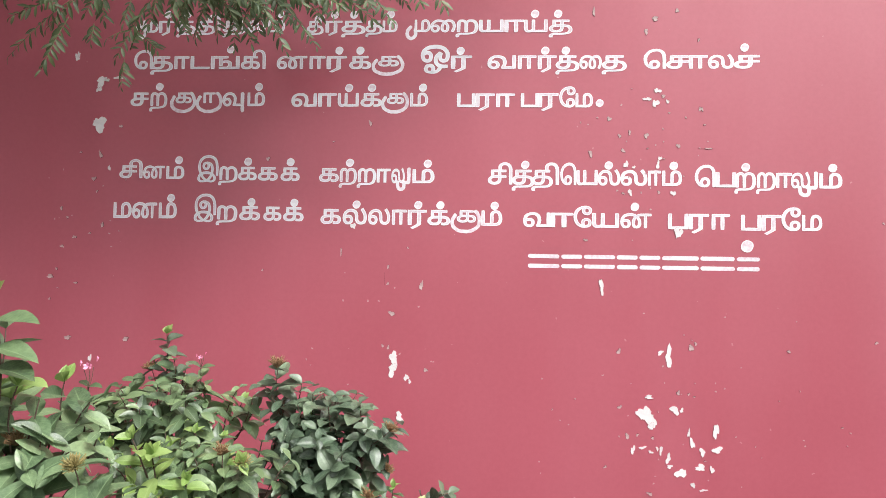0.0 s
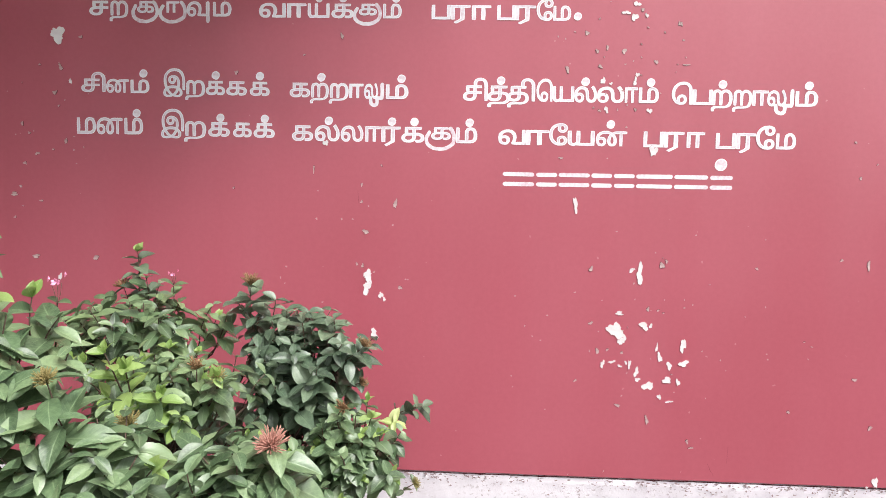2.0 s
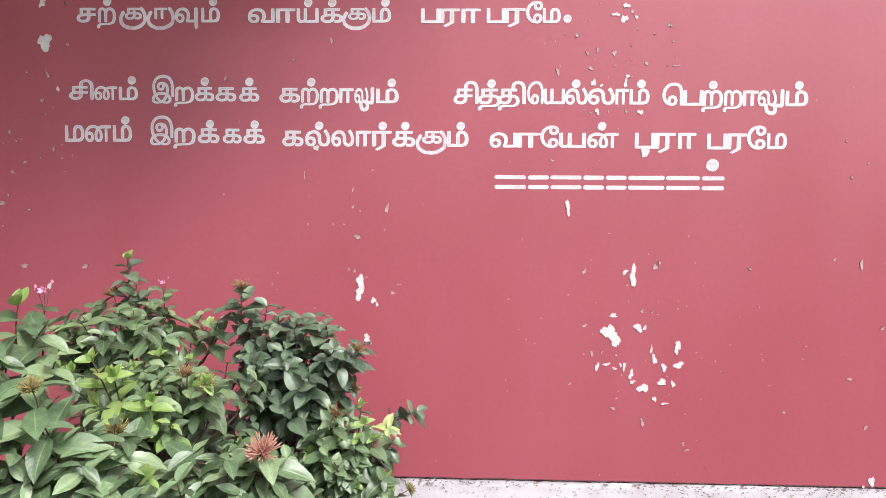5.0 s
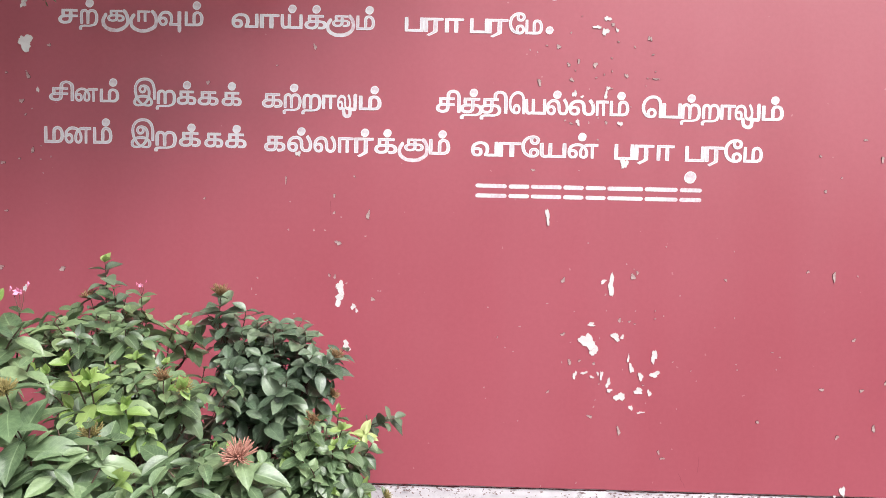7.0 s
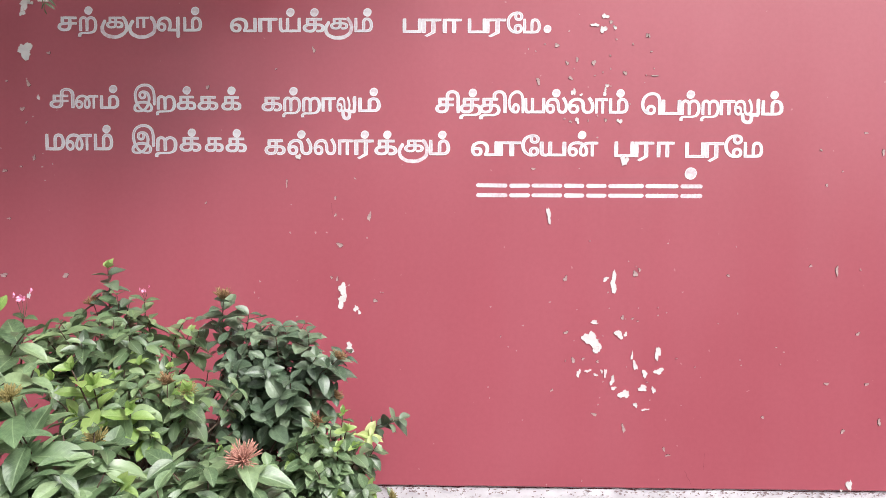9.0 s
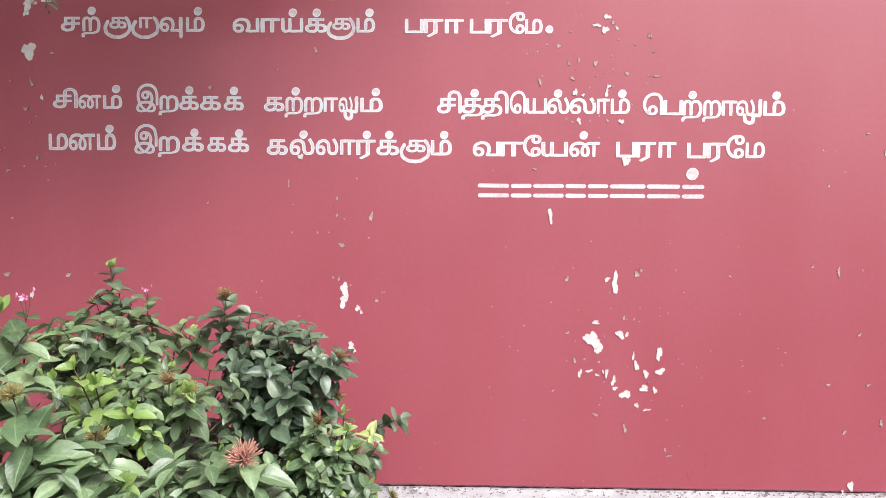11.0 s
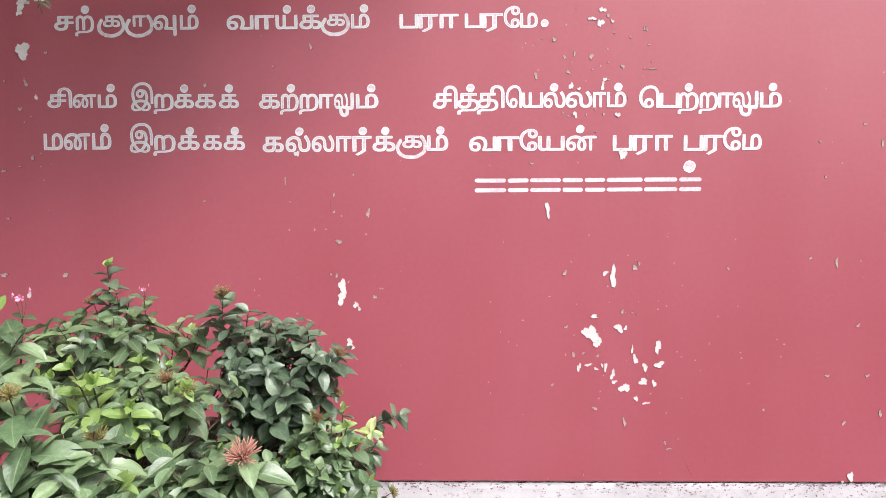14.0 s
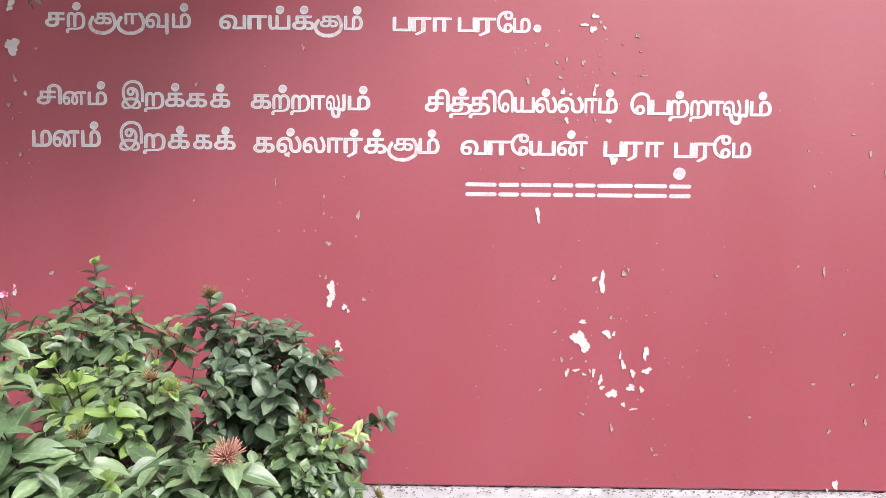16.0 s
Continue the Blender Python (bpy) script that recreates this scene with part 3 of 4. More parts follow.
paint_chips(grey_plaster, [
    (-1.487, 1.411, 0.028, 0.012), (-1.413, 1.190, 0.031, 0.012), (-1.194, 1.190, 0.017, 0.016), (-1.453, 1.661, 0.012, 0.012),
    (-1.428, 1.628, 0.012, 0.008), (-1.400, 1.556, 0.014, 0.012), (-1.447, 1.522, 0.017, 0.008), (-1.294, 1.601, 0.010, 0.018),
    (-1.331, 1.770, 0.014, 0.014), (-1.319, 1.724, 0.008, 0.008), (-1.385, 1.867, 0.008, 0.008), (-1.235, 1.963, 0.012, 0.012),
    (-1.389, 1.389, 0.012, 0.008), (-1.464, 1.439, 0.010, 0.008), (-1.487, 1.329, 0.010, 0.008), (-1.342, 1.571, 0.008, 0.008),
    (0.465, 2.365, 0.010, 0.025), (0.674, 2.339, 0.022, 0.014)])
paint_chips(grey_plaster, [
    (0.644, 2.294, 0.014, 0.018), (0.748, 2.366, 0.014, 0.012), (0.821, 2.263, 0.006, 0.014), (0.704, 2.069, 0.014, 0.010),
    (0.827, 2.024, 0.010, 0.012)])


rng = random.Random(11)
for cx, cz, spread, count in ((0.66, 0.95, 0.20, 42), (0.68, 1.88, 0.13, 26), (-0.25, 1.2, 0.16, 18), (1.35, 1.0, 0.3, 8), (-1.33, 1.65, 0.14, 14)):
    paint_chips(grey_plaster, [(rng.gauss(cx, spread), rng.gauss(cz, spread), rng.uniform(0.003, 0.007), rng.uniform(0.003, 0.007)) for _ in range(count)])
crack([(1.056 + 0.004 * math.sin(i * 1.7) - 0.0022 * i, 0.446 - 0.017 * i) for i in range(14)], 0.0022, plinth, 0.0085)
crack([(1.010 - 0.006 * i + 0.002 * math.sin(i * 2.3), 0.470 + 0.012 * i) for i in range(5)], 0.0006, wall, -0.0008)
crack([(1.052 + 0.003 * math.sin(i * 0.9), 0.52 + 0.03 * i) for i in range(3)], 0.0004, wall, -0.0008)
crack([(-0.252 + 0.001 * math.sin(i * 1.3), 1.40 + 0.012 * i) for i in range(5)], 0.0006, wall, -0.0008)


def broken_edge(x0, x1, z):
    """The dark, broken lower edge of the red plaster: a thin ragged strip of dark red."""
    bm = bmesh.new()
    last = None
    n = 1100
    for i in range(n + 1):
        x = x0 + (x1 - x0) * i / n
        a = 0.0016 * noise.noise(Vector((x * 60, 2, 0))) + 0.0012 * noise.noise(Vector((x * 9, 7, 0)))
        t = 0.0026 + 0.0026 * noise.noise(Vector((x * 23, 5, 0))) + 0.0012 * noise.noise(Vector((x * 120, 9, 0)))
        pair = (bm.verts.new((x, 0.002, z + a - max(0.0006, t))), bm.verts.new((x, -0.0012, z + a + max(0.0008, t * 0.7))))
        if last:
            bm.faces.new((last[0], pair[0], pair[1], last[1]))
        last = pair
    part("broken_edge", bm, dark_edge, wall, "dark broken lower edge of the plaster")


broken_edge(-2.4, 2.4, 0.4495)


def plinth_stains(x0, x1, z, count):
    """Ragged dark spots where the whitewash has come off, most of them just below the plaster's edge."""
    r = random.Random(77)
    bm = bmesh.new()
    for i in range(count):
        x = r.uniform(x0, x1)
        if noise.noise(Vector((x * 2.6, 3, 0))) < r.uniform(-0.55, 0.15):
            continue
        drop = 0.004 + min(0.2, r.expovariate(1 / 0.016))
        w, h = r.uniform(0.0014, 0.0050) * (1.4 if drop < 0.010 else 1), r.uniform(0.0012, 0.0034)
        ph, n = r.uniform(0, 6), 9
        mid = bm.verts.new((x, 0.0025 - 0.00001 * (i % 50), z - drop))
        ring = [bm.verts.new((x + w * (1 + 0.5 * math.sin(3 * a + ph) + r.uniform(-0.2, 0.2)) * math.cos(a), mid.co.y,
                              z - drop + h * (1 + 0.4 * math.sin(2 * a + ph)) * math.sin(a))) for a in (2 * math.pi * k / n for k in range(n))]
        for k in range(n):
            bm.faces.new((mid, ring[k], ring[(k + 1) % n]))
    part("stain", bm, plinth_dirt, plinth, "small dark spots in the whitewash", kind="stuff")


plinth_stains(-1.6, 2.2, 0.447, 850)


# ---- shrubs ----
def leaf_mesh(name, width, arch, fold, twist, wave, seed, rows=7):
    """A pointed oval leaf, 1 long, along +Y with its upper face to +Z: folded along the midrib, arched and a little wavy."""
    r = random.Random(seed)
    me = bpy.data.meshes.new(name)
    cols = (-1.0, -0.5, 0.0, 0.5, 1.0)
    ph = r.uniform(0, 6.28)
    verts, uvs, faces = [], [], []
    for j in range(rows + 1):
        v = j / rows
        half = 0.5 * width * max(0.0, math.sin(math.pi * min(1.0, 0.02 + v * 0.98))) ** 0.72 * (1 - 0.12 * v ** 4)
        tw = twist * v
        for c in cols:
            x = c * half
            z = abs(c) * half * fold - arch * v * v + wave * math.sin(7 * v + ph + (2 if c > 0 else 0)) * abs(c) * half
            verts.append((x * math.cos(tw) - z * math.sin(tw) * 0.3, v - 0.35 * arch * arch * v, z * math.cos(tw) + x * math.sin(tw)))
            uvs.append((0.5 + c / 2, v))
    w = len(cols)
    for j in range(rows):
        for i in range(w - 1):
            faces.append((j * w + i, j * w + i + 1, (j + 1) * w + i + 1, (j + 1) * w + i))
    me.from_pydata(verts, [], faces)
    layer = me.uv_layers.new(name="uv")
    for loop in me.loops:
        layer.data[loop.index].uv = uvs[loop.vertex_index]
    me.shade_smooth()
    return me


def leaf_set(mat, width, count=7):
    made = []
    for k in range(count):
        r = random.Random(100 + k)
        me = leaf_mesh("leaf", width * r.uniform(0.88, 1.15), r.uniform(0.05, 0.42), r.uniform(0.10, 0.55),
                       r.uniform(-0.35, 0.35), r.uniform(0.04, 0.16), k)
        me.materials.append(mat)
        made.append(me)
    return made


LEAVES = {"green": leaf_set(green_leaf, 0.50), "dark": leaf_set(dark_leaf, 0.56), "broad": leaf_set(broad_leaf, 0.46),
          "young": leaf_set(young_leaf, 0.54), "cream": leaf_set(cream_leaf, 0.50), "pale": leaf_set(broad_leaf, 0.62)}


def bud_cluster(mat, seed, spread, count):
    """A head of thin flower tubes that fan out of one point, each with a swollen tip."""
    r = random.Random(seed)
    bm = bmesh.new()
    for _ in range(count):
        a, t = r.uniform(0, 6.28), spread * math.sqrt(r.random())
        way = Vector((math.sin(t) * math.cos(a), math.sin(t) * math.sin(a), math.cos(t)))
        n = r.uniform(0.45, 1.0)
        drift = Vector((r.uniform(-0.13, 0.13), r.uniform(-0.13, 0.13), 0.12 * r.random()))
        tube(bm, [way * 0.05, way * 0.5 * n + drift * 0.6, way * 0.86 * n + drift, way * n + drift], [0.016, 0.020, 0.036, 0.014], 5)
    me = bpy.data.meshes.new("flower_head")
    bm.to_mesh(me)
    bm.free()
    me.shade_smooth()
    me.materials.append(mat)
    return me


HEADS = {"red": bud_cluster(red_bud, 1, 1.3, 130), "brown": bud_cluster(brown_bud, 2, 0.85, 80), "green": bud_cluster(green_bud, 3, 1.2, 140)}


class Shrub:
    """Gathers one shrub's stems and leaves."""

    def __init__(self, base, label, seed):
        self.top = tagged(new("shrub"), label, "shrub", "shrubs along the wall")
        self.top.location = base
        self.base = Vector(base)
        self.twigs, self.leaves, self.r = bmesh.new(), [], random.Random(seed)

    def leaf(self, kind, at, way, up, length):
        self.leaves.append((kind, self.r.randrange(7), Matrix.Translation(at) @ turn_to(way, up) @ Matrix.Scale(length, 4)))

    def shoot(self, tip, way, length=0.13, pairs=4, leaf=0.078, kind="green", end="young", droop=0.0, open_=(0.85, 1.45), thick=0.0022):
        """A leafy shoot that ends at tip: crossed pairs of leaves, larger below, and a bud, young leaves or flowers at its end."""
        r, tip, way = self.r, Vector(tip), Vector(way).normalized()
        start = tip - way * length + Vector((0, 0, -0.1 * length))
        path = bent(start, tip, (r.uniform(-0.01, 0.01), r.uniform(-0.01, 0.01), 0.006), 5)
        tube(self.twigs, path, [thick * (1 - 0.09 * i) for i in range(6)], 5)
        spin = r.uniform(0, 3.14)
        side = way.orthogonal().normalized()
        for k in range(pairs):
            f = 1 - k / max(1, pairs) * 0.92
            at = start.lerp(tip, f)
            for s in (0, 1):
                a = spin + k * 1.571 + s * 3.1416 + r.uniform(-0.3, 0.3)
                out = Matrix.Rotation(a, 3, way) @ side
                t = r.uniform(*open_) * (0.75 if k == 0 and end == "young" else 1.0)
                d = (way * math.cos(t) + out * math.sin(t) + Vector((0, 0, -droop - r.uniform(-0.08, 0.16)))).normalized()
                size = leaf * r.uniform(0.72, 1.15) * (0.62 if k == 0 else 0.9 if k == 1 else 1.0)
                turned = 0.4 * way + Vector((r.uniform(-0.45, 0.45), -0.25 + r.uniform(-0.4, 0.4), 0.8))
                self.leaf("young" if end == "young" and k == 0 else kind, at, d, turned, size)
        if end == "young":
            for _ in range(4):
                d = way + 0.45 * Vector((r.uniform(-1, 1), r.uniform(-1, 1), r.uniform(-0.2, 1)))
                self.leaf("young", tip, d, (0, -1, 0.4), leaf * r.uniform(0.28, 0.52))
        elif end in HEADS:
            self.head(end, tip, way, leaf * r.uniform(0.38, 0.46))
        return start

    def head(self, kind, at, way, size):
        ob = new("flower_head", HEADS[kind])
        ob.parent = self.top
        turn = Vector(way).normalized().to_track_quat("Z", "Y").to_matrix().to_4x4()
        ob.matrix_local = Matrix.Translation(Vector(at) - self.base) @ turn @ Matrix.Scale(size, 4)
        tagged(ob, {"red": "red flower buds, half open", "brown": "spent brown flower tubes", "green": "yellow green flower buds"}[kind])

    def clump(self, centre, radii, count, hub, kind="green", leaf=0.078, ends=("none",), facing=(0, -0.75, 0.7), pairs=4, length=0.13, low=-0.35, young=0.12, droop=0.03):
        """Shoots whose tips lie over the side of an egg-shaped clump that faces the light; their feet run to the hub."""
        r, c, hub = self.r, Vector(centre), Vector(hub)
        facing = Vector(facing).normalized()
        golden = 2.39996
        for i in range(count * 2):
            u = 1 - 2 * (i + 0.5) / (count * 2)
            a = golden * i + r.uniform(-0.2, 0.2)
            n = Vector((math.sqrt(1 - u * u) * math.cos(a), math.sqrt(1 - u * u) * math.sin(a), u))
            if n.dot(facing) < low:
                continue
            grow = r.uniform(0.5, 1.15)
            tip = c + Vector((n.x * radii[0], n.y * radii[1], n.z * radii[2])) * grow
            way = (n * 0.8 + Vector((0, -0.15, 0.75)) + Vector((r.uniform(-0.3, 0.3), r.uniform(-0.3, 0.3), 0))).normalized()
            end = "young" if r.random() < young else r.choice(ends)
            start = self.shoot(tip, way, length * r.uniform(0.8, 1.2), pairs, leaf * r.uniform(0.8, 1.12), kind, end, droop * r.uniform(0.3, 1.5))
            tube(self.twigs, bent(hub.lerp(c, r.uniform(0.2, 0.6)), start, (r.uniform(-0.02, 0.02), r.uniform(-0.02, 0.02), -0.02)),
                 [0.0042, 0.0038, 0.0034, 0.003, 0.0026, 0.0022], 5)
        tube_points = bent(self.base + Vector((r.uniform(-0.06, 0.06), r.uniform(-0.06, 0.06), -0.02)), hub.lerp(c, 0.6), (r.uniform(-0.03, 0.03), r.uniform(-0.03, 0.03), 0), 7)
        bm = bmesh.new()
        tube(bm, [p - self.base for p in tube_points], [0.011 - 0.0009 * i for i in range(8)], 8)
        part("stem", bm, stem_bark, self.top, smooth=True)

    def finish(self):
        """Links the twigs and the leaves: those that stand farthest out as parts of their own, the rest joined."""
        for v in self.twigs.verts:
            v.co -= self.base
        part("branching", self.twigs, stem_bark, self.top, smooth=True, kind="stuff")
        self.leaves.sort(key=lambda e: e[2].translation.y - 0.6 * e[2].translation.z)
        back = Matrix.Translation(-self.base)
        for kind, n, m in self.leaves[:300]:
            ob = new("leaf", LEAVES[kind][n])
            ob.parent = self.top
            ob.matrix_local = back @ m
        for kind in LEAVES:
            rest = [(n, m) for k, n, m in self.leaves[300:] if k == kind]
            if not rest:
                continue
            bm = bmesh.new()
            for n, m in rest:
                me = LEAVES[kind][n].copy()
                me.transform(back @ m)
                bm.from_mesh(me)
                bpy.data.meshes.remove(me)
            mat = LEAVES[kind][0].materials[0]
            part("foliage", bm, mat, self.top, smooth=True, kind="stuff")


def dark_shrub():
    s = Shrub((-0.33, -0.42, 0), "dark green glossy flowering shrub against the red wall", 3)
    s.clump((-0.315, -0.53, 0.99), (0.18, 0.17, 0.115), 31, (-0.36, -0.48, 0.72), "dark", 0.075, ("none",), pairs=4, length=0.10, young=0.05, droop=0.10)
    s.clump((-0.30, -0.54, 0.88), (0.15, 0.14, 0.09), 16, (-0.36, -0.48, 0.6), "dark", 0.072, pairs=4, length=0.10, young=0.04, droop=0.10)
    s.clump((-0.165, -0.64, 0.74), (0.15, 0.14, 0.13), 38, (-0.28, -0.5, 0.55), "pale", 0.054, ("none",), pairs=4, length=0.085, young=0.42, droop=0.1)
    s.clump((-0.42, -0.50, 0.78), (0.20, 0.12, 0.11), 12, (-0.38, -0.45, 0.5), "dark", 0.066, pairs=4, length=0.11, young=0.0, droop=0.1)
    # the sprig with a spent head on top, two heads at the edge, and the low sprig by the wall
    s.shoot((-0.471, -0.50, 1.165), (0.05, -0.1, 1), 0.10, 4, 0.078, "dark", "none")
    s.head("brown", (-0.471, -0.505, 1.17), (0.05, -0.2, 1), 0.040)
    s.shoot((-0.455, -0.51, 1.08), (0.2, -0.5, 0.8), 0.12, 5, 0.074, "dark", "none")
    s.shoot((-0.43, -0.53, 1.02), (-0.2, -0.6, 0.7), 0.12, 5, 0.074, "dark", "none")
    s.shoot((-0.36, -0.53, 1.105), (0.1, -0.4, 0.9), 0.12, 5, 0.074, "dark", "none")
    s.shoot((-0.45, -0.52, 0.95), (-0.1, -0.7, 0.6), 0.12, 5, 0.072, "dark", "none")
    s.shoot((-0.50, -0.52, 1.12), (-0.35, -0.2, 0.8), 0.14, 4, 0.074, "dark", "none")
    s.shoot((-0.40, -0.50, 1.13), (0.3, -0.2, 0.9), 0.12, 4, 0.074, "dark", "none")
    s.shoot((-0.30, -0.52, 1.10), (0.1, -0.2, 0.9), 0.11, 5, 0.072, "dark", "none")
    s.shoot((-0.22, -0.52, 1.07), (0.5, -0.2, 0.8), 0.12, 4, 0.07, "dark", "none")
    s.shoot((-0.133, -0.60, 1.025), (0.5, -0.3, 0.8), 0.11, 4, 0.072, "dark", "brown")
    s.shoot((-0.141, -0.60, 0.925), (0.7, -0.4, 0.4), 0.11, 4, 0.068, "dark", "brown")
    s.shoot((-0.158, -0.76, 0.90), (0.2, -0.7, 0.6), 0.10, 3, 0.068, "green", "brown")
    s.shoot((-0.062, -0.47, 0.778), (0.35, -0.7, 0.5), 0.05, 6, 0.052, "cream", "none", open_=(0.9, 1.5))
    s.shoot((0.0, -0.18, 0.742), (0.85, -0.25, 0.32), 0.14, 6, 0.067, "dark", "none", open_=(0.7, 1.2))
    s.shoot((-0.041, -0.68, 0.70), (0.5, -0.5, 0.5), 0.10, 4, 0.058, "green", "young")
    s.shoot((0.014, -0.66, 0.676), (0.7, -0.3, 0.5), 0.12, 3, 0.046, "green", "green")
    tube(s.twigs, bent((-0.25, -0.42, 0.6), (-0.12, -0.2, 0.68), (0, 0, 0.02)), [0.004, 0.0038, 0.0035, 0.003, 0.0028, 0.0025], 5)
    tube(s.twigs, bent((-0.53, -0.5, 0.85), (-0.45, -0.5, 1.08), (0.02, 0, 0)), [0.0045, 0.004, 0.0038, 0.0035, 0.003, 0.0028], 5)
    s.finish()


def middle_shrub():
    s = Shrub((-0.72, -0.62, 0), "green flowering shrub with yellow young leaves and red flower heads", 5)
    s.clump((-0.80, -0.46, 1.02), (0.25, 0.16, 0.095), 28, (-0.74, -0.5, 0.78), "green", 0.076, ("none",), pairs=4, length=0.11, young=0.08, droop=0.12)
    s.clump((-0.56, -0.86, 0.99), (0.22, 0.17, 0.09), 30, (-0.62, -0.7, 0.68), "green", 0.066, ("none",), pairs=4, length=0.095, young=0.26, droop=0.12)
    s.clump((-0.62, -0.62, 0.80), (0.24, 0.18, 0.14), 20, (-0.66, -0.6, 0.5), "dark", 0.07, pairs=4, length=0.12, young=0.0, droop=0.1)
    s.clump((-0.28, -1.14, 0.87), (0.14, 0.10, 0.09), 13, (-0.48, -0.9, 0.6), "broad", 0.088, pairs=4, length=0.11, young=0.0, droop=0.15)
    s.clump((-0.34, -0.90, 0.80), (0.14, 0.12, 0.10), 15, (-0.48, -0.8, 0.5), "pale", 0.058, ("none",), pairs=4, length=0.09, young=0.22, droop=0.1)
    # the tall sprig, side sprigs, and the flower heads
    s.shoot((-0.84, -0.36, 1.165), (0.1, -0.15, 1), 0.12, 4, 0.072, "green", "none")
    s.shoot((-0.97, -0.36, 1.10), (-0.3, -0.2, 0.9), 0.12, 4, 0.075, "green", "none")
    s.shoot((-0.886, -0.32, 1.243), (0.02, -0.05, 1), 0.17, 7, 0.066, "dark", "young", open_=(0.95, 1.35))
    s.shoot((-0.92, -0.34, 1.13), (-0.4, -0.2, 0.8), 0.13, 4, 0.075, "dark", "brown")
    s.shoot((-0.80, -0.36, 1.15), (0.3, -0.2, 0.9), 0.13, 4, 0.075, "dark", "none")
    s.shoot((-0.739, -0.40, 1.150), (0.2, -0.1, 1), 0.12, 4, 0.078, "green", "none")
    s.shoot((-0.449, -0.95, 1.039), (0.1, -0.5, 0.8), 0.11, 3, 0.07, "green", "brown")
    s.shoot((-0.404, -0.95, 1.020), (0.2, -0.5, 0.8), 0.11, 3, 0.07, "green", "green")
    s.shoot((-0.562, -1.05, 1.06), (0.1, -0.5, 0.8), 0.10, 3, 0.066, "young", "young")
    s.shoot((-0.494, -1.03, 1.005), (0.3, -0.6, 0.6), 0.10, 3, 0.066, "young", "young")
    s.shoot((-0.466, -1.0, 0.945), (0.2, -0.6, 0.6), 0.10, 3, 0.056, "young", "none")
    s.shoot((-0.59, -1.08, 1.10), (-0.2, -0.4, 0.9), 0.09, 3, 0.060, "young", "young")
    s.shoot((-0.499, -1.16, 0.98), (0, -0.6, 0.7), 0.10, 3, 0.075, "broad", "green")
    s.shoot((-0.212, -1.18, 0.955), (0.1, -0.35, 0.9), 0.12, 4, 0.105, "broad", "none", droop=0.15, open_=(1.2, 1.7))
    s.head("red", (-0.212, -1.19, 0.955), (0.1, -0.45, 0.9), 0.042)
    s.shoot((-0.37, -1.12, 0.93), (-0.1, -0.4, 0.9), 0.12, 4, 0.09, "broad", "none")
    blossom(s, (-0.739, -0.40, 1.182), 0.010, 0.03)
    s.finish()


def front_shrub():
    s = Shrub((-0.70, -1.12, 0), "broad-leaved light green shrub with a pink blossom", 9)
    s.clump((-0.82, -1.18, 1.12), (0.25, 0.16, 0.10), 25, (-0.76, -1.12, 0.86), "broad", 0.090, ("none",), pairs=4, length=0.12, young=0.14, droop=0.12, low=-0.15)
    s.clump((-0.55, -1.24, 0.93), (0.17, 0.12, 0.11), 20, (-0.7, -1.14, 0.66), "broad", 0.092, pairs=4, length=0.12, young=0.05, droop=0.15)
    s.clump((-0.62, -1.06, 0.84), (0.17, 0.16, 0.12), 12, (-0.68, -1.1, 0.5), "green", 0.082, pairs=4, length=0.13, young=0.0, droop=0.1)
    s.shoot((-0.77, -1.22, 1.33), (0.2, -0.1, 1), 0.16, 4, 0.10, "broad", "none", open_=(1.0, 1.4))
    tube(s.twigs, bent((-0.78, -1.25, 1.05), (-0.735, -1.30, 1.39), (0.02, 0, 0)), [0.004, 0.0038, 0.0034, 0.003, 0.0028, 0.002], 5)
    for at, way, size in (((-0.742, -1.30, 1.345), (0.95, -0.15, 0.18), 0.100), ((-0.725, -1.31, 1.305), (0.95, -0.2, -0.06), 0.094),
                          ((-0.722, -1.31, 1.268), (0.9, -0.3, 0.02), 0.092), ((-0.742, -1.30, 1.300), (-0.9, -0.3, 0.1), 0.095),
                          ((-0.735, -1.30, 1.34), (0.1, -0.9, -0.1), 0.085), ((-0.730, -1.31, 1.262), (-0.3, -0.9, 0.1), 0.09)):
        s.leaf("green", at, way, (0.0, -0.42, 0.9), size)
    for way in ((0.5, -0.3, 0.9), (-0.3, -0.2, 0.9), (0.1, -0.6, 0.7)):
        s.leaf("young", (-0.735, -1.30, 1.385), way, (0, -1, 0.4), 0.045)
    s.shoot((-0.70, -1.28, 1.235), (0.2, -0.2, 0.9), 0.12, 3, 0.088, "broad", "young")
    s.shoot((-0.711, -1.04, 1.195), (0.15, -0.1, 1), 0.12, 3, 0.075, "green", "none")
    s.shoot((-0.577, -1.30, 1.10), (0.1, -0.4, 0.9), 0.12, 3, 0.095, "broad", "none", open_=(1.2, 1.5))
    s.head("green", (-0.577, -1.30, 1.098), (0.1, -0.5, 0.9), 0.028)
    s.shoot((-0.717, -1.25, 1.12), (0, -0.4, 0.9), 0.12, 3, 0.09, "broad", "brown")
    blossom(s, (-0.711, -1.04, 1.237), 0.013, 0.05)
    s.finish()


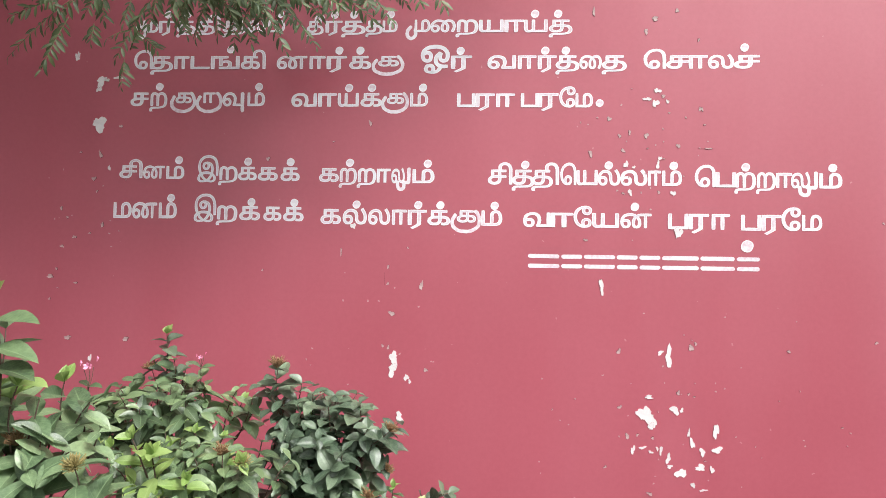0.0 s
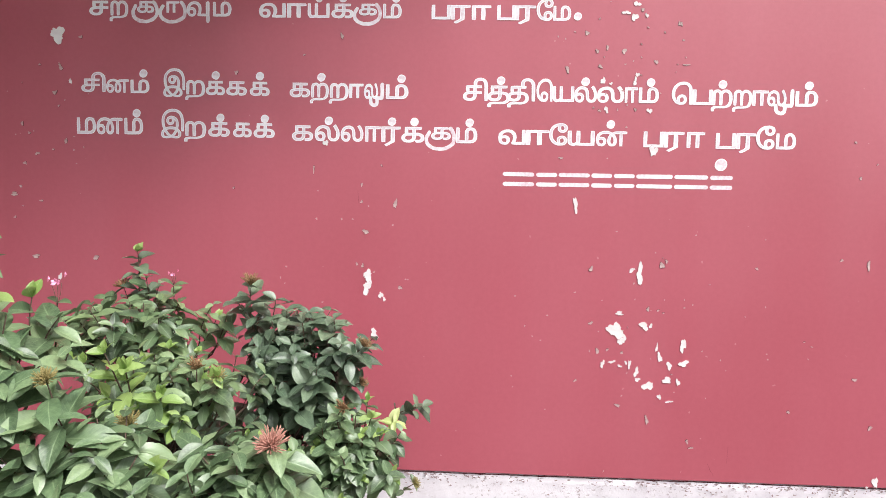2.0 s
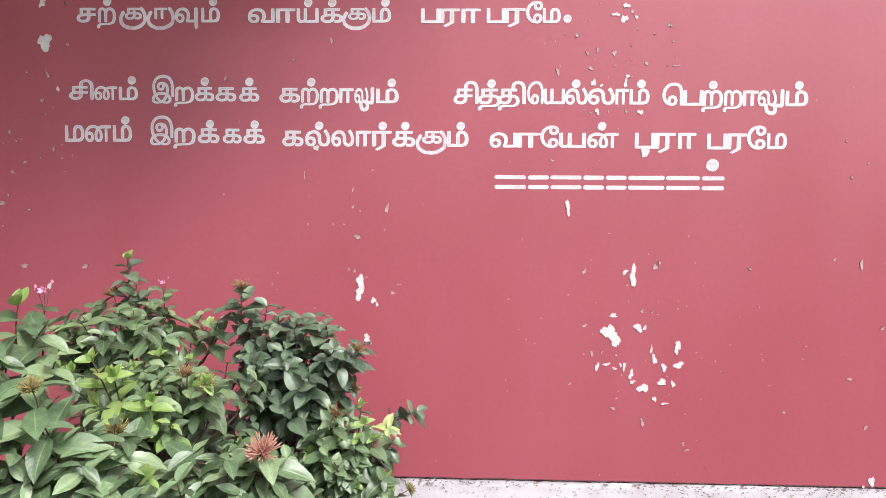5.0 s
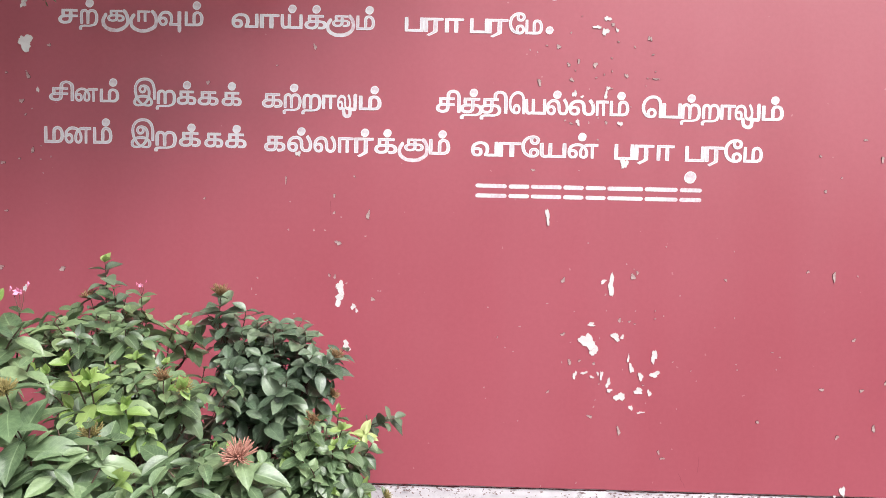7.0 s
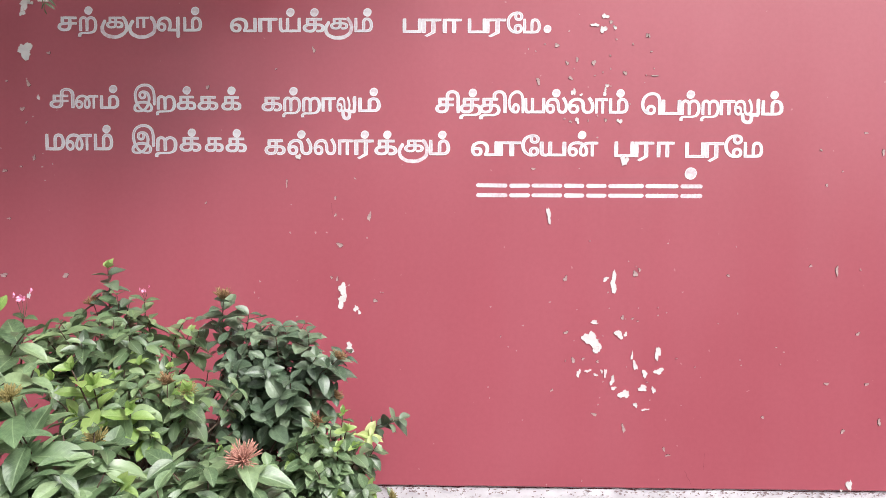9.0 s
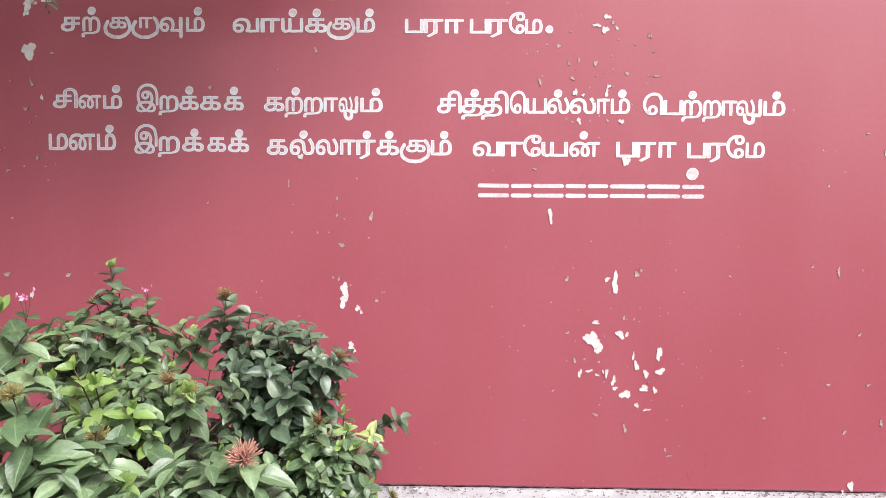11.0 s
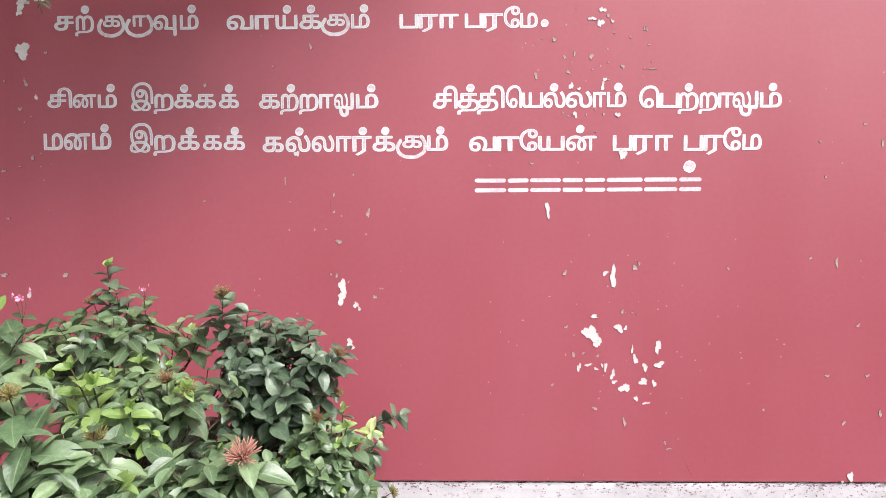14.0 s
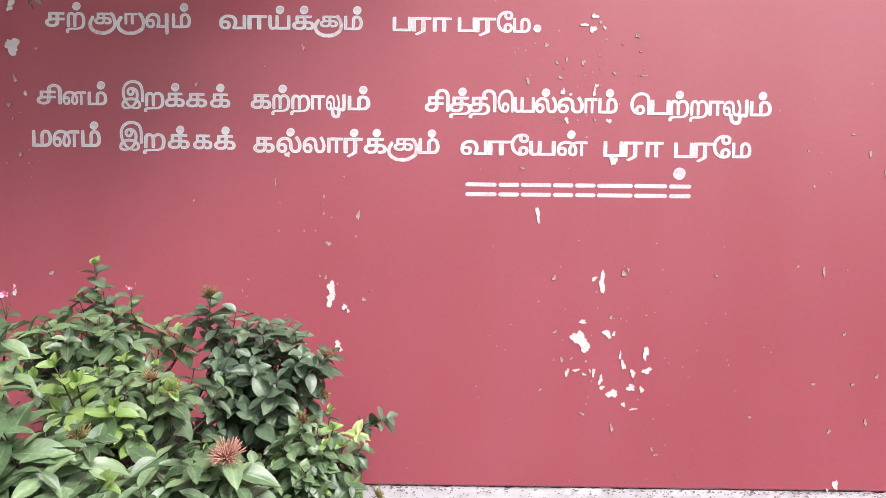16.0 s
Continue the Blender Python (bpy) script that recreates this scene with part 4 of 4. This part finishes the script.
def blossom(s, at, size, stalk):
    """A small pink flower of five narrow petals on a thin stalk, with a bud beside it."""
    bm = bmesh.new()
    for k in range(5):
        a = k * 1.2566 + 0.4
        d = Vector((math.cos(a), -0.5, math.sin(a) * 0.55 + 0.25)).normalized()
        side = d.cross(Vector((0, -1, 0.3))).normalized() * 0.32
        pts = [Vector((0, 0, 0)), d * 0.55 + side, d * 1.0, d * 0.55 - side, d * 0.5 + Vector((0, -0.12, 0))]
        vs = [bm.verts.new(p * size + Vector(at) - s.base) for p in pts]
        bm.faces.new((vs[0], vs[4], vs[1]))
        bm.faces.new((vs[1], vs[4], vs[2]))
        bm.faces.new((vs[2], vs[4], vs[3]))
        bm.faces.new((vs[3], vs[4], vs[0]))
    for x, z in ((-1.5, 0.1), (1.3, 0.9)):
        c = Vector(at) - s.base + Vector((x * size, 0, z * size))
        tube(bm, [c, c + Vector((0.2 * size, 0, 0.5 * size)), c + Vector((0.1 * size, 0, 0.9 * size))], [0.05 * size, 0.2 * size, 0.04 * size], 5)
    part("blossom", bm, pink_petal, s.top, "pink blossom with narrow petals")
    for x in (-1.0, 0.0, 0.8):
        tube(s.twigs, bent(Vector(at) - Vector((0, 0, stalk)), Vector(at) + Vector((x * size, 0, 0)), (0.002, 0, 0)), [0.0008] * 6, 4)


dark_shrub()
middle_shrub()
front_shrub()


# ---- tree that hangs over the wall ----
LEAFLETS = []
for k in range(5):
    r = random.Random(40 + k)
    LEAFLETS.append(leaf_mesh("leaflet", r.uniform(0.24, 0.32), r.uniform(0.15, 0.5), r.uniform(0.1, 0.4), r.uniform(-0.3, 0.3), 0.05, k, 5))

tree = tagged(new("tree"), "feathery-leaved tree whose twigs hang over the wall", "tree")
tree.location = (-3.1, -1.1, 0)


def compound_leaf(a, b, rng, leaflet=0.033, pairs=11):
    """A feather-shaped leaf from a to b: a thin rachis with leaflets in two rows. Gives verts of leaflets and the rachis path."""
    a, b = Vector(a), Vector(b)
    way = (b - a)
    n = max(3, min(pairs, int(way.length / 0.0175)))
    path = bent(a, b, (0, 0, 0.05 * way.length), 5)
    face = Vector((rng.uniform(-0.4, 0.4), -0.8, rng.uniform(0.1, 0.7)))
    side = way.cross(face).normalized()
    mats = []
    for i in range(n + 1):
        f = 0.12 + 0.88 * i / n
        k = min(4, int(f * 5))
        at = path[k].lerp(path[k + 1], f * 5 - k) if f < 1 else path[5]
        for s in ((-1, 1) if i < n else (0,)):
            d = way.normalized() * 0.62 + side * s * rng.uniform(0.45, 1.05) + Vector((rng.uniform(-0.2, 0.2), rng.uniform(-0.45, 0.45), rng.uniform(-0.6, 0.1)))
            size = leaflet * rng.uniform(0.65, 1.25) * (0.75 + 0.5 * math.sin(math.pi * f))
            mats.append(Matrix.Translation(at) @ turn_to(d, face) @ Matrix.Scale(size, 4))
    return path, mats


def join_leaflets(bm, mats, rng):
    for m in mats:
        me = LEAFLETS[rng.randrange(5)].copy()
        me.transform(m)
        bm.from_mesh(me)
        bpy.data.meshes.remove(me)


def hanging_sprays(spans):
    rng = random.Random(int(abs(spans[0][0][0]) * 1000))
    back = Matrix.Translation(-tree.location)
    for a, b in spans:
        path, mats = compound_leaf(a, b, rng)
        bm = bmesh.new()
        join_leaflets(bm, [back @ m for m in mats], rng)
        ob = part("compound_leaf", bm, pinnate_leaf, tree, smooth=True)
        stalk = bmesh.new()
        tube(stalk, [p - tree.location for p in path], [0.0016, 0.0015, 0.0013, 0.0011, 0.0009, 0.0007], 5)
        part("rachis", stalk, green_stem, ob, smooth=True)


hanging_sprays([
    ((-1.197, -0.42, 2.273), (-1.353, -0.45, 2.205)), ((-1.126, -0.47, 2.261), (-1.314, -0.5, 2.069)),
    ((-1.15, -0.47, 2.196), (-1.211, -0.5, 2.028)), ((-1.13, -0.42, 2.297), (-1.234, -0.45, 2.166)),
    ((-1.117, -0.39, 2.205), (-1.108, -0.42, 2.133)), ((-1.106, -0.37, 2.315), (-1.08, -0.4, 2.212)),
    ((-1.009, -0.37, 2.287), (-1.016, -0.4, 2.201)), ((-0.926, -0.39, 2.288), (-1.027, -0.42, 2.083)),
    ((-0.969, -0.37, 2.168), (-0.905, -0.4, 2.114)), ((-1.015, -0.39, 2.092), (-1.006, -0.42, 1.997)),
    ((-0.997, -0.39, 2.121), (-0.956, -0.42, 2.173)), ((-0.79, -0.42, 2.309), (-0.822, -0.45, 2.165)),
    ((-0.746, -0.39, 2.32), (-0.777, -0.42, 2.145)), ((-0.699, -0.47, 2.297), (-0.674, -0.5, 2.125))])
hanging_sprays([
    ((-0.701, -0.37, 2.327), (-0.609, -0.4, 2.133)), ((-0.594, -0.52, 2.284), (-0.454, -0.55, 2.062)),
    ((-0.649, -0.42, 2.281), (-0.518, -0.45, 2.172)), ((-0.579, -0.37, 2.317), (-0.408, -0.4, 2.123)),
    ((-0.46, -0.47, 2.277), (-0.311, -0.5, 2.209)), ((-0.441, -0.39, 2.333), (-0.22, -0.42, 2.186)),
    ((-0.28, -0.37, 2.321), (-0.179, -0.4, 2.196)), ((-0.143, -0.42, 2.317), (-0.083, -0.45, 2.224)),
    ((-0.076, -0.42, 2.307), (-0.01, -0.45, 2.21)), ((-0.837, -0.47, 2.291), (-0.642, -0.5, 2.21)),
    ((-0.924, -0.47, 2.309), (-0.718, -0.5, 2.219)), ((-1.261, -0.47, 2.297), (-1.397, -0.5, 2.211)),
    ((-0.529, -0.47, 2.319), (-0.607, -0.5, 2.144)), ((-0.356, -0.42, 2.337), (-0.465, -0.45, 2.239))])
hanging_sprays([
    ((-0.779, -0.52, 2.287), (-0.516, -0.55, 2.188)), ((-0.805, -0.35, 2.372), (-0.824, -0.38, 2.237)),
    ((-0.694, -0.42, 2.342), (-0.756, -0.45, 2.187)), ((-0.677, -0.35, 2.37), (-0.573, -0.38, 2.217)),
    ((-0.6, -0.39, 2.353), (-0.682, -0.42, 2.196)), ((-0.886, -0.37, 2.348), (-0.813, -0.4, 2.161)),
    ((-0.703, -0.33, 2.361), (-0.677, -0.36, 2.128)), ((-0.576, -0.33, 2.377), (-0.606, -0.36, 2.171)),
    ((-1.041, -0.42, 2.348), (-1.11, -0.45, 2.216)), ((-1.315, -0.47, 2.315), (-1.167, -0.5, 2.216)),
    ((-0.527, -0.37, 2.36), (-0.41, -0.4, 2.226)), ((-0.311, -0.39, 2.348), (-0.336, -0.42, 2.218)),
    ((-0.211, -0.37, 2.355), (-0.272, -0.4, 2.241)), ((-1.008, -0.39, 2.183), (-1.054, -0.42, 2.148))])
hanging_sprays([
    ((-0.894, -0.39, 2.34), (-0.929, -0.42, 2.173)), ((-0.626, -0.39, 2.353), (-0.473, -0.42, 2.185)),
    ((-0.534, -0.35, 2.385), (-0.538, -0.38, 2.208)), ((-0.456, -0.37, 2.376), (-0.358, -0.4, 2.216)),
    ((-0.396, -0.33, 2.391), (-0.42, -0.36, 2.205)), ((-0.329, -0.39, 2.366), (-0.234, -0.42, 2.225)),
    ((-0.563, -0.47, 2.337), (-0.416, -0.5, 2.207)), ((-0.786, -0.47, 2.34), (-0.82, -0.5, 2.179)),
    ((-0.725, -0.49, 2.331), (-0.608, -0.52, 2.145)), ((-0.246, -0.37, 2.372), (-0.136, -0.4, 2.248))])


def tree_body():
    rng = random.Random(21)
    base = tree.location
    bm = bmesh.new()
    tube(bm, [Vector(p) for p in ((0, 0, -0.1), (0.05, 0.02, 0.8), (0.1, 0.05, 1.7), (0.22, 0.1, 2.6), (0.4, 0.15, 3.4))],
         [0.15, 0.12, 0.11, 0.095, 0.07], 14)
    part("trunk", bm, tree_bark, tree, smooth=True)
    # Unseen limbs and leaves, placed to shade the wall and block reflected sky.
    limbs = [((-1.6, -0.6, 2.95), (0.12, -0.38, 2.74)), ((-2.75, -0.98, 2.9), (-0.05, -0.75, 3.25)), ((-2.7, -0.95, 3.3), (-1.0, -1.5, 4.3)), ((-2.8, -1.0, 2.6), (-1.3, -0.5, 3.2)),
             ((-2.7, -0.95, 3.3), (-3.4, -1.9, 4.4)), ((-2.8, -1.0, 2.9), (-2.0, -2.2, 3.9)), ((-2.8, -1.0, 2.2), (-2.6, -3.0, 2.3)), ((-2.9, -1.0, 2.0), (-3.4, -3.4, 2.9)), ((-2.9, -1.0, 1.8), (-3.0, -2.2, 1.5)), ((-2.8, -1.0, 2.4), (-2.2, -0.6, 2.3)), ((-2.75, -1.0, 3.0), (0.0, -1.1, 3.7)),
             ((-2.8, -1.0, 2.6), (-1.7, -3.4, 2.9)), ((-2.8, -1.0, 2.3), (-3.0, -4.2, 3.2)), ((-2.75, -1.0, 2.8), (-0.45, -1.0, 2.9))]
    crown = bmesh.new()
    for a, b in limbs:
        wide = 0.16 if b[2] < 2.75 and b[0] > 0 else 0.32
        path = bent(a, b, (0, 0, 0.05 if wide < 0.2 else 0.25), 6)
        bm = bmesh.new()
        tube(bm, [p - base for p in path], [0.05 - 0.006 * i for i in range(7)], 8)
        part("limb", bm, tree_bark, tree, smooth=True)
        for _ in range(CROWN_SPRAYS if wide > 0.2 else 55):
            i = rng.randrange(1, 7)
            at = path[i] + Vector((rng.gauss(0, wide), rng.gauss(0, wide), rng.gauss(0.05, 0.7 * wide)))
            if (at.z < 2.52 and at.x > -2.0) or at.y > -0.12:
                continue
            way = Vector((rng.uniform(-1, 1), rng.uniform(-1, 1), rng.uniform(-0.9, 0.2))).normalized() * rng.uniform(0.15, 0.24)
            if (at + way).z < 2.47 and (at + way).x > -2.0:
                continue
            _, mats = compound_leaf(at, at + way, rng, 0.06, 6)
            join_leaflets_fast(crown, [Matrix.Translation(-base) @ m for m in mats], rng)
    part("crown", crown, pinnate_leaf, tree, kind="stuff")
    # twigs from the limbs to the hanging leaves
    bm = bmesh.new()
    for x, z, bx in ((-1.45, 2.40, -1.6), (-1.20, 2.42, -1.35), (-0.95, 2.44, -1.0), (-0.72, 2.46, -0.8), (-0.45, 2.46, -0.6), (-0.2, 2.46, -0.45)):
        tube(bm, [p - base for p in bent((bx, -0.62, 3.12), (x, -0.45, z), (0.04, 0, -0.05))], [0.006, 0.005, 0.004, 0.0035, 0.003, 0.0022], 6)
    part("branching", bm, tree_bark, tree, smooth=True, kind="stuff")
    yellow = bmesh.new()
    join_leaflets(yellow, [Matrix.Translation(Vector((-1.02, -0.41, 2.34)) - base) @ turn_to((0.4, -0.3, -0.9), (0.3, -1, 0.2)) @ Matrix.Scale(0.045, 4)], rng)
    part("leaflet", yellow, yellow_leaf, tree, "one yellowed leaflet", smooth=True)


def join_leaflets_fast(bm, mats, rng):
    """Leaflets of the crown above: four-sided blades with a folded midrib."""
    for m in mats:
        a, b, c, d, e = (bm.verts.new(m @ Vector(p)) for p in ((0, 0, 0), (0.17, 0.45, 0.05), (0, 1, -0.15), (-0.17, 0.45, 0.05), (0, 0.5, -0.03)))
        for f in ((a, b, e), (b, c, e), (c, d, e), (d, a, e)):
            bm.faces.new(f)


CROWN_SPRAYS = 172
tree_body()
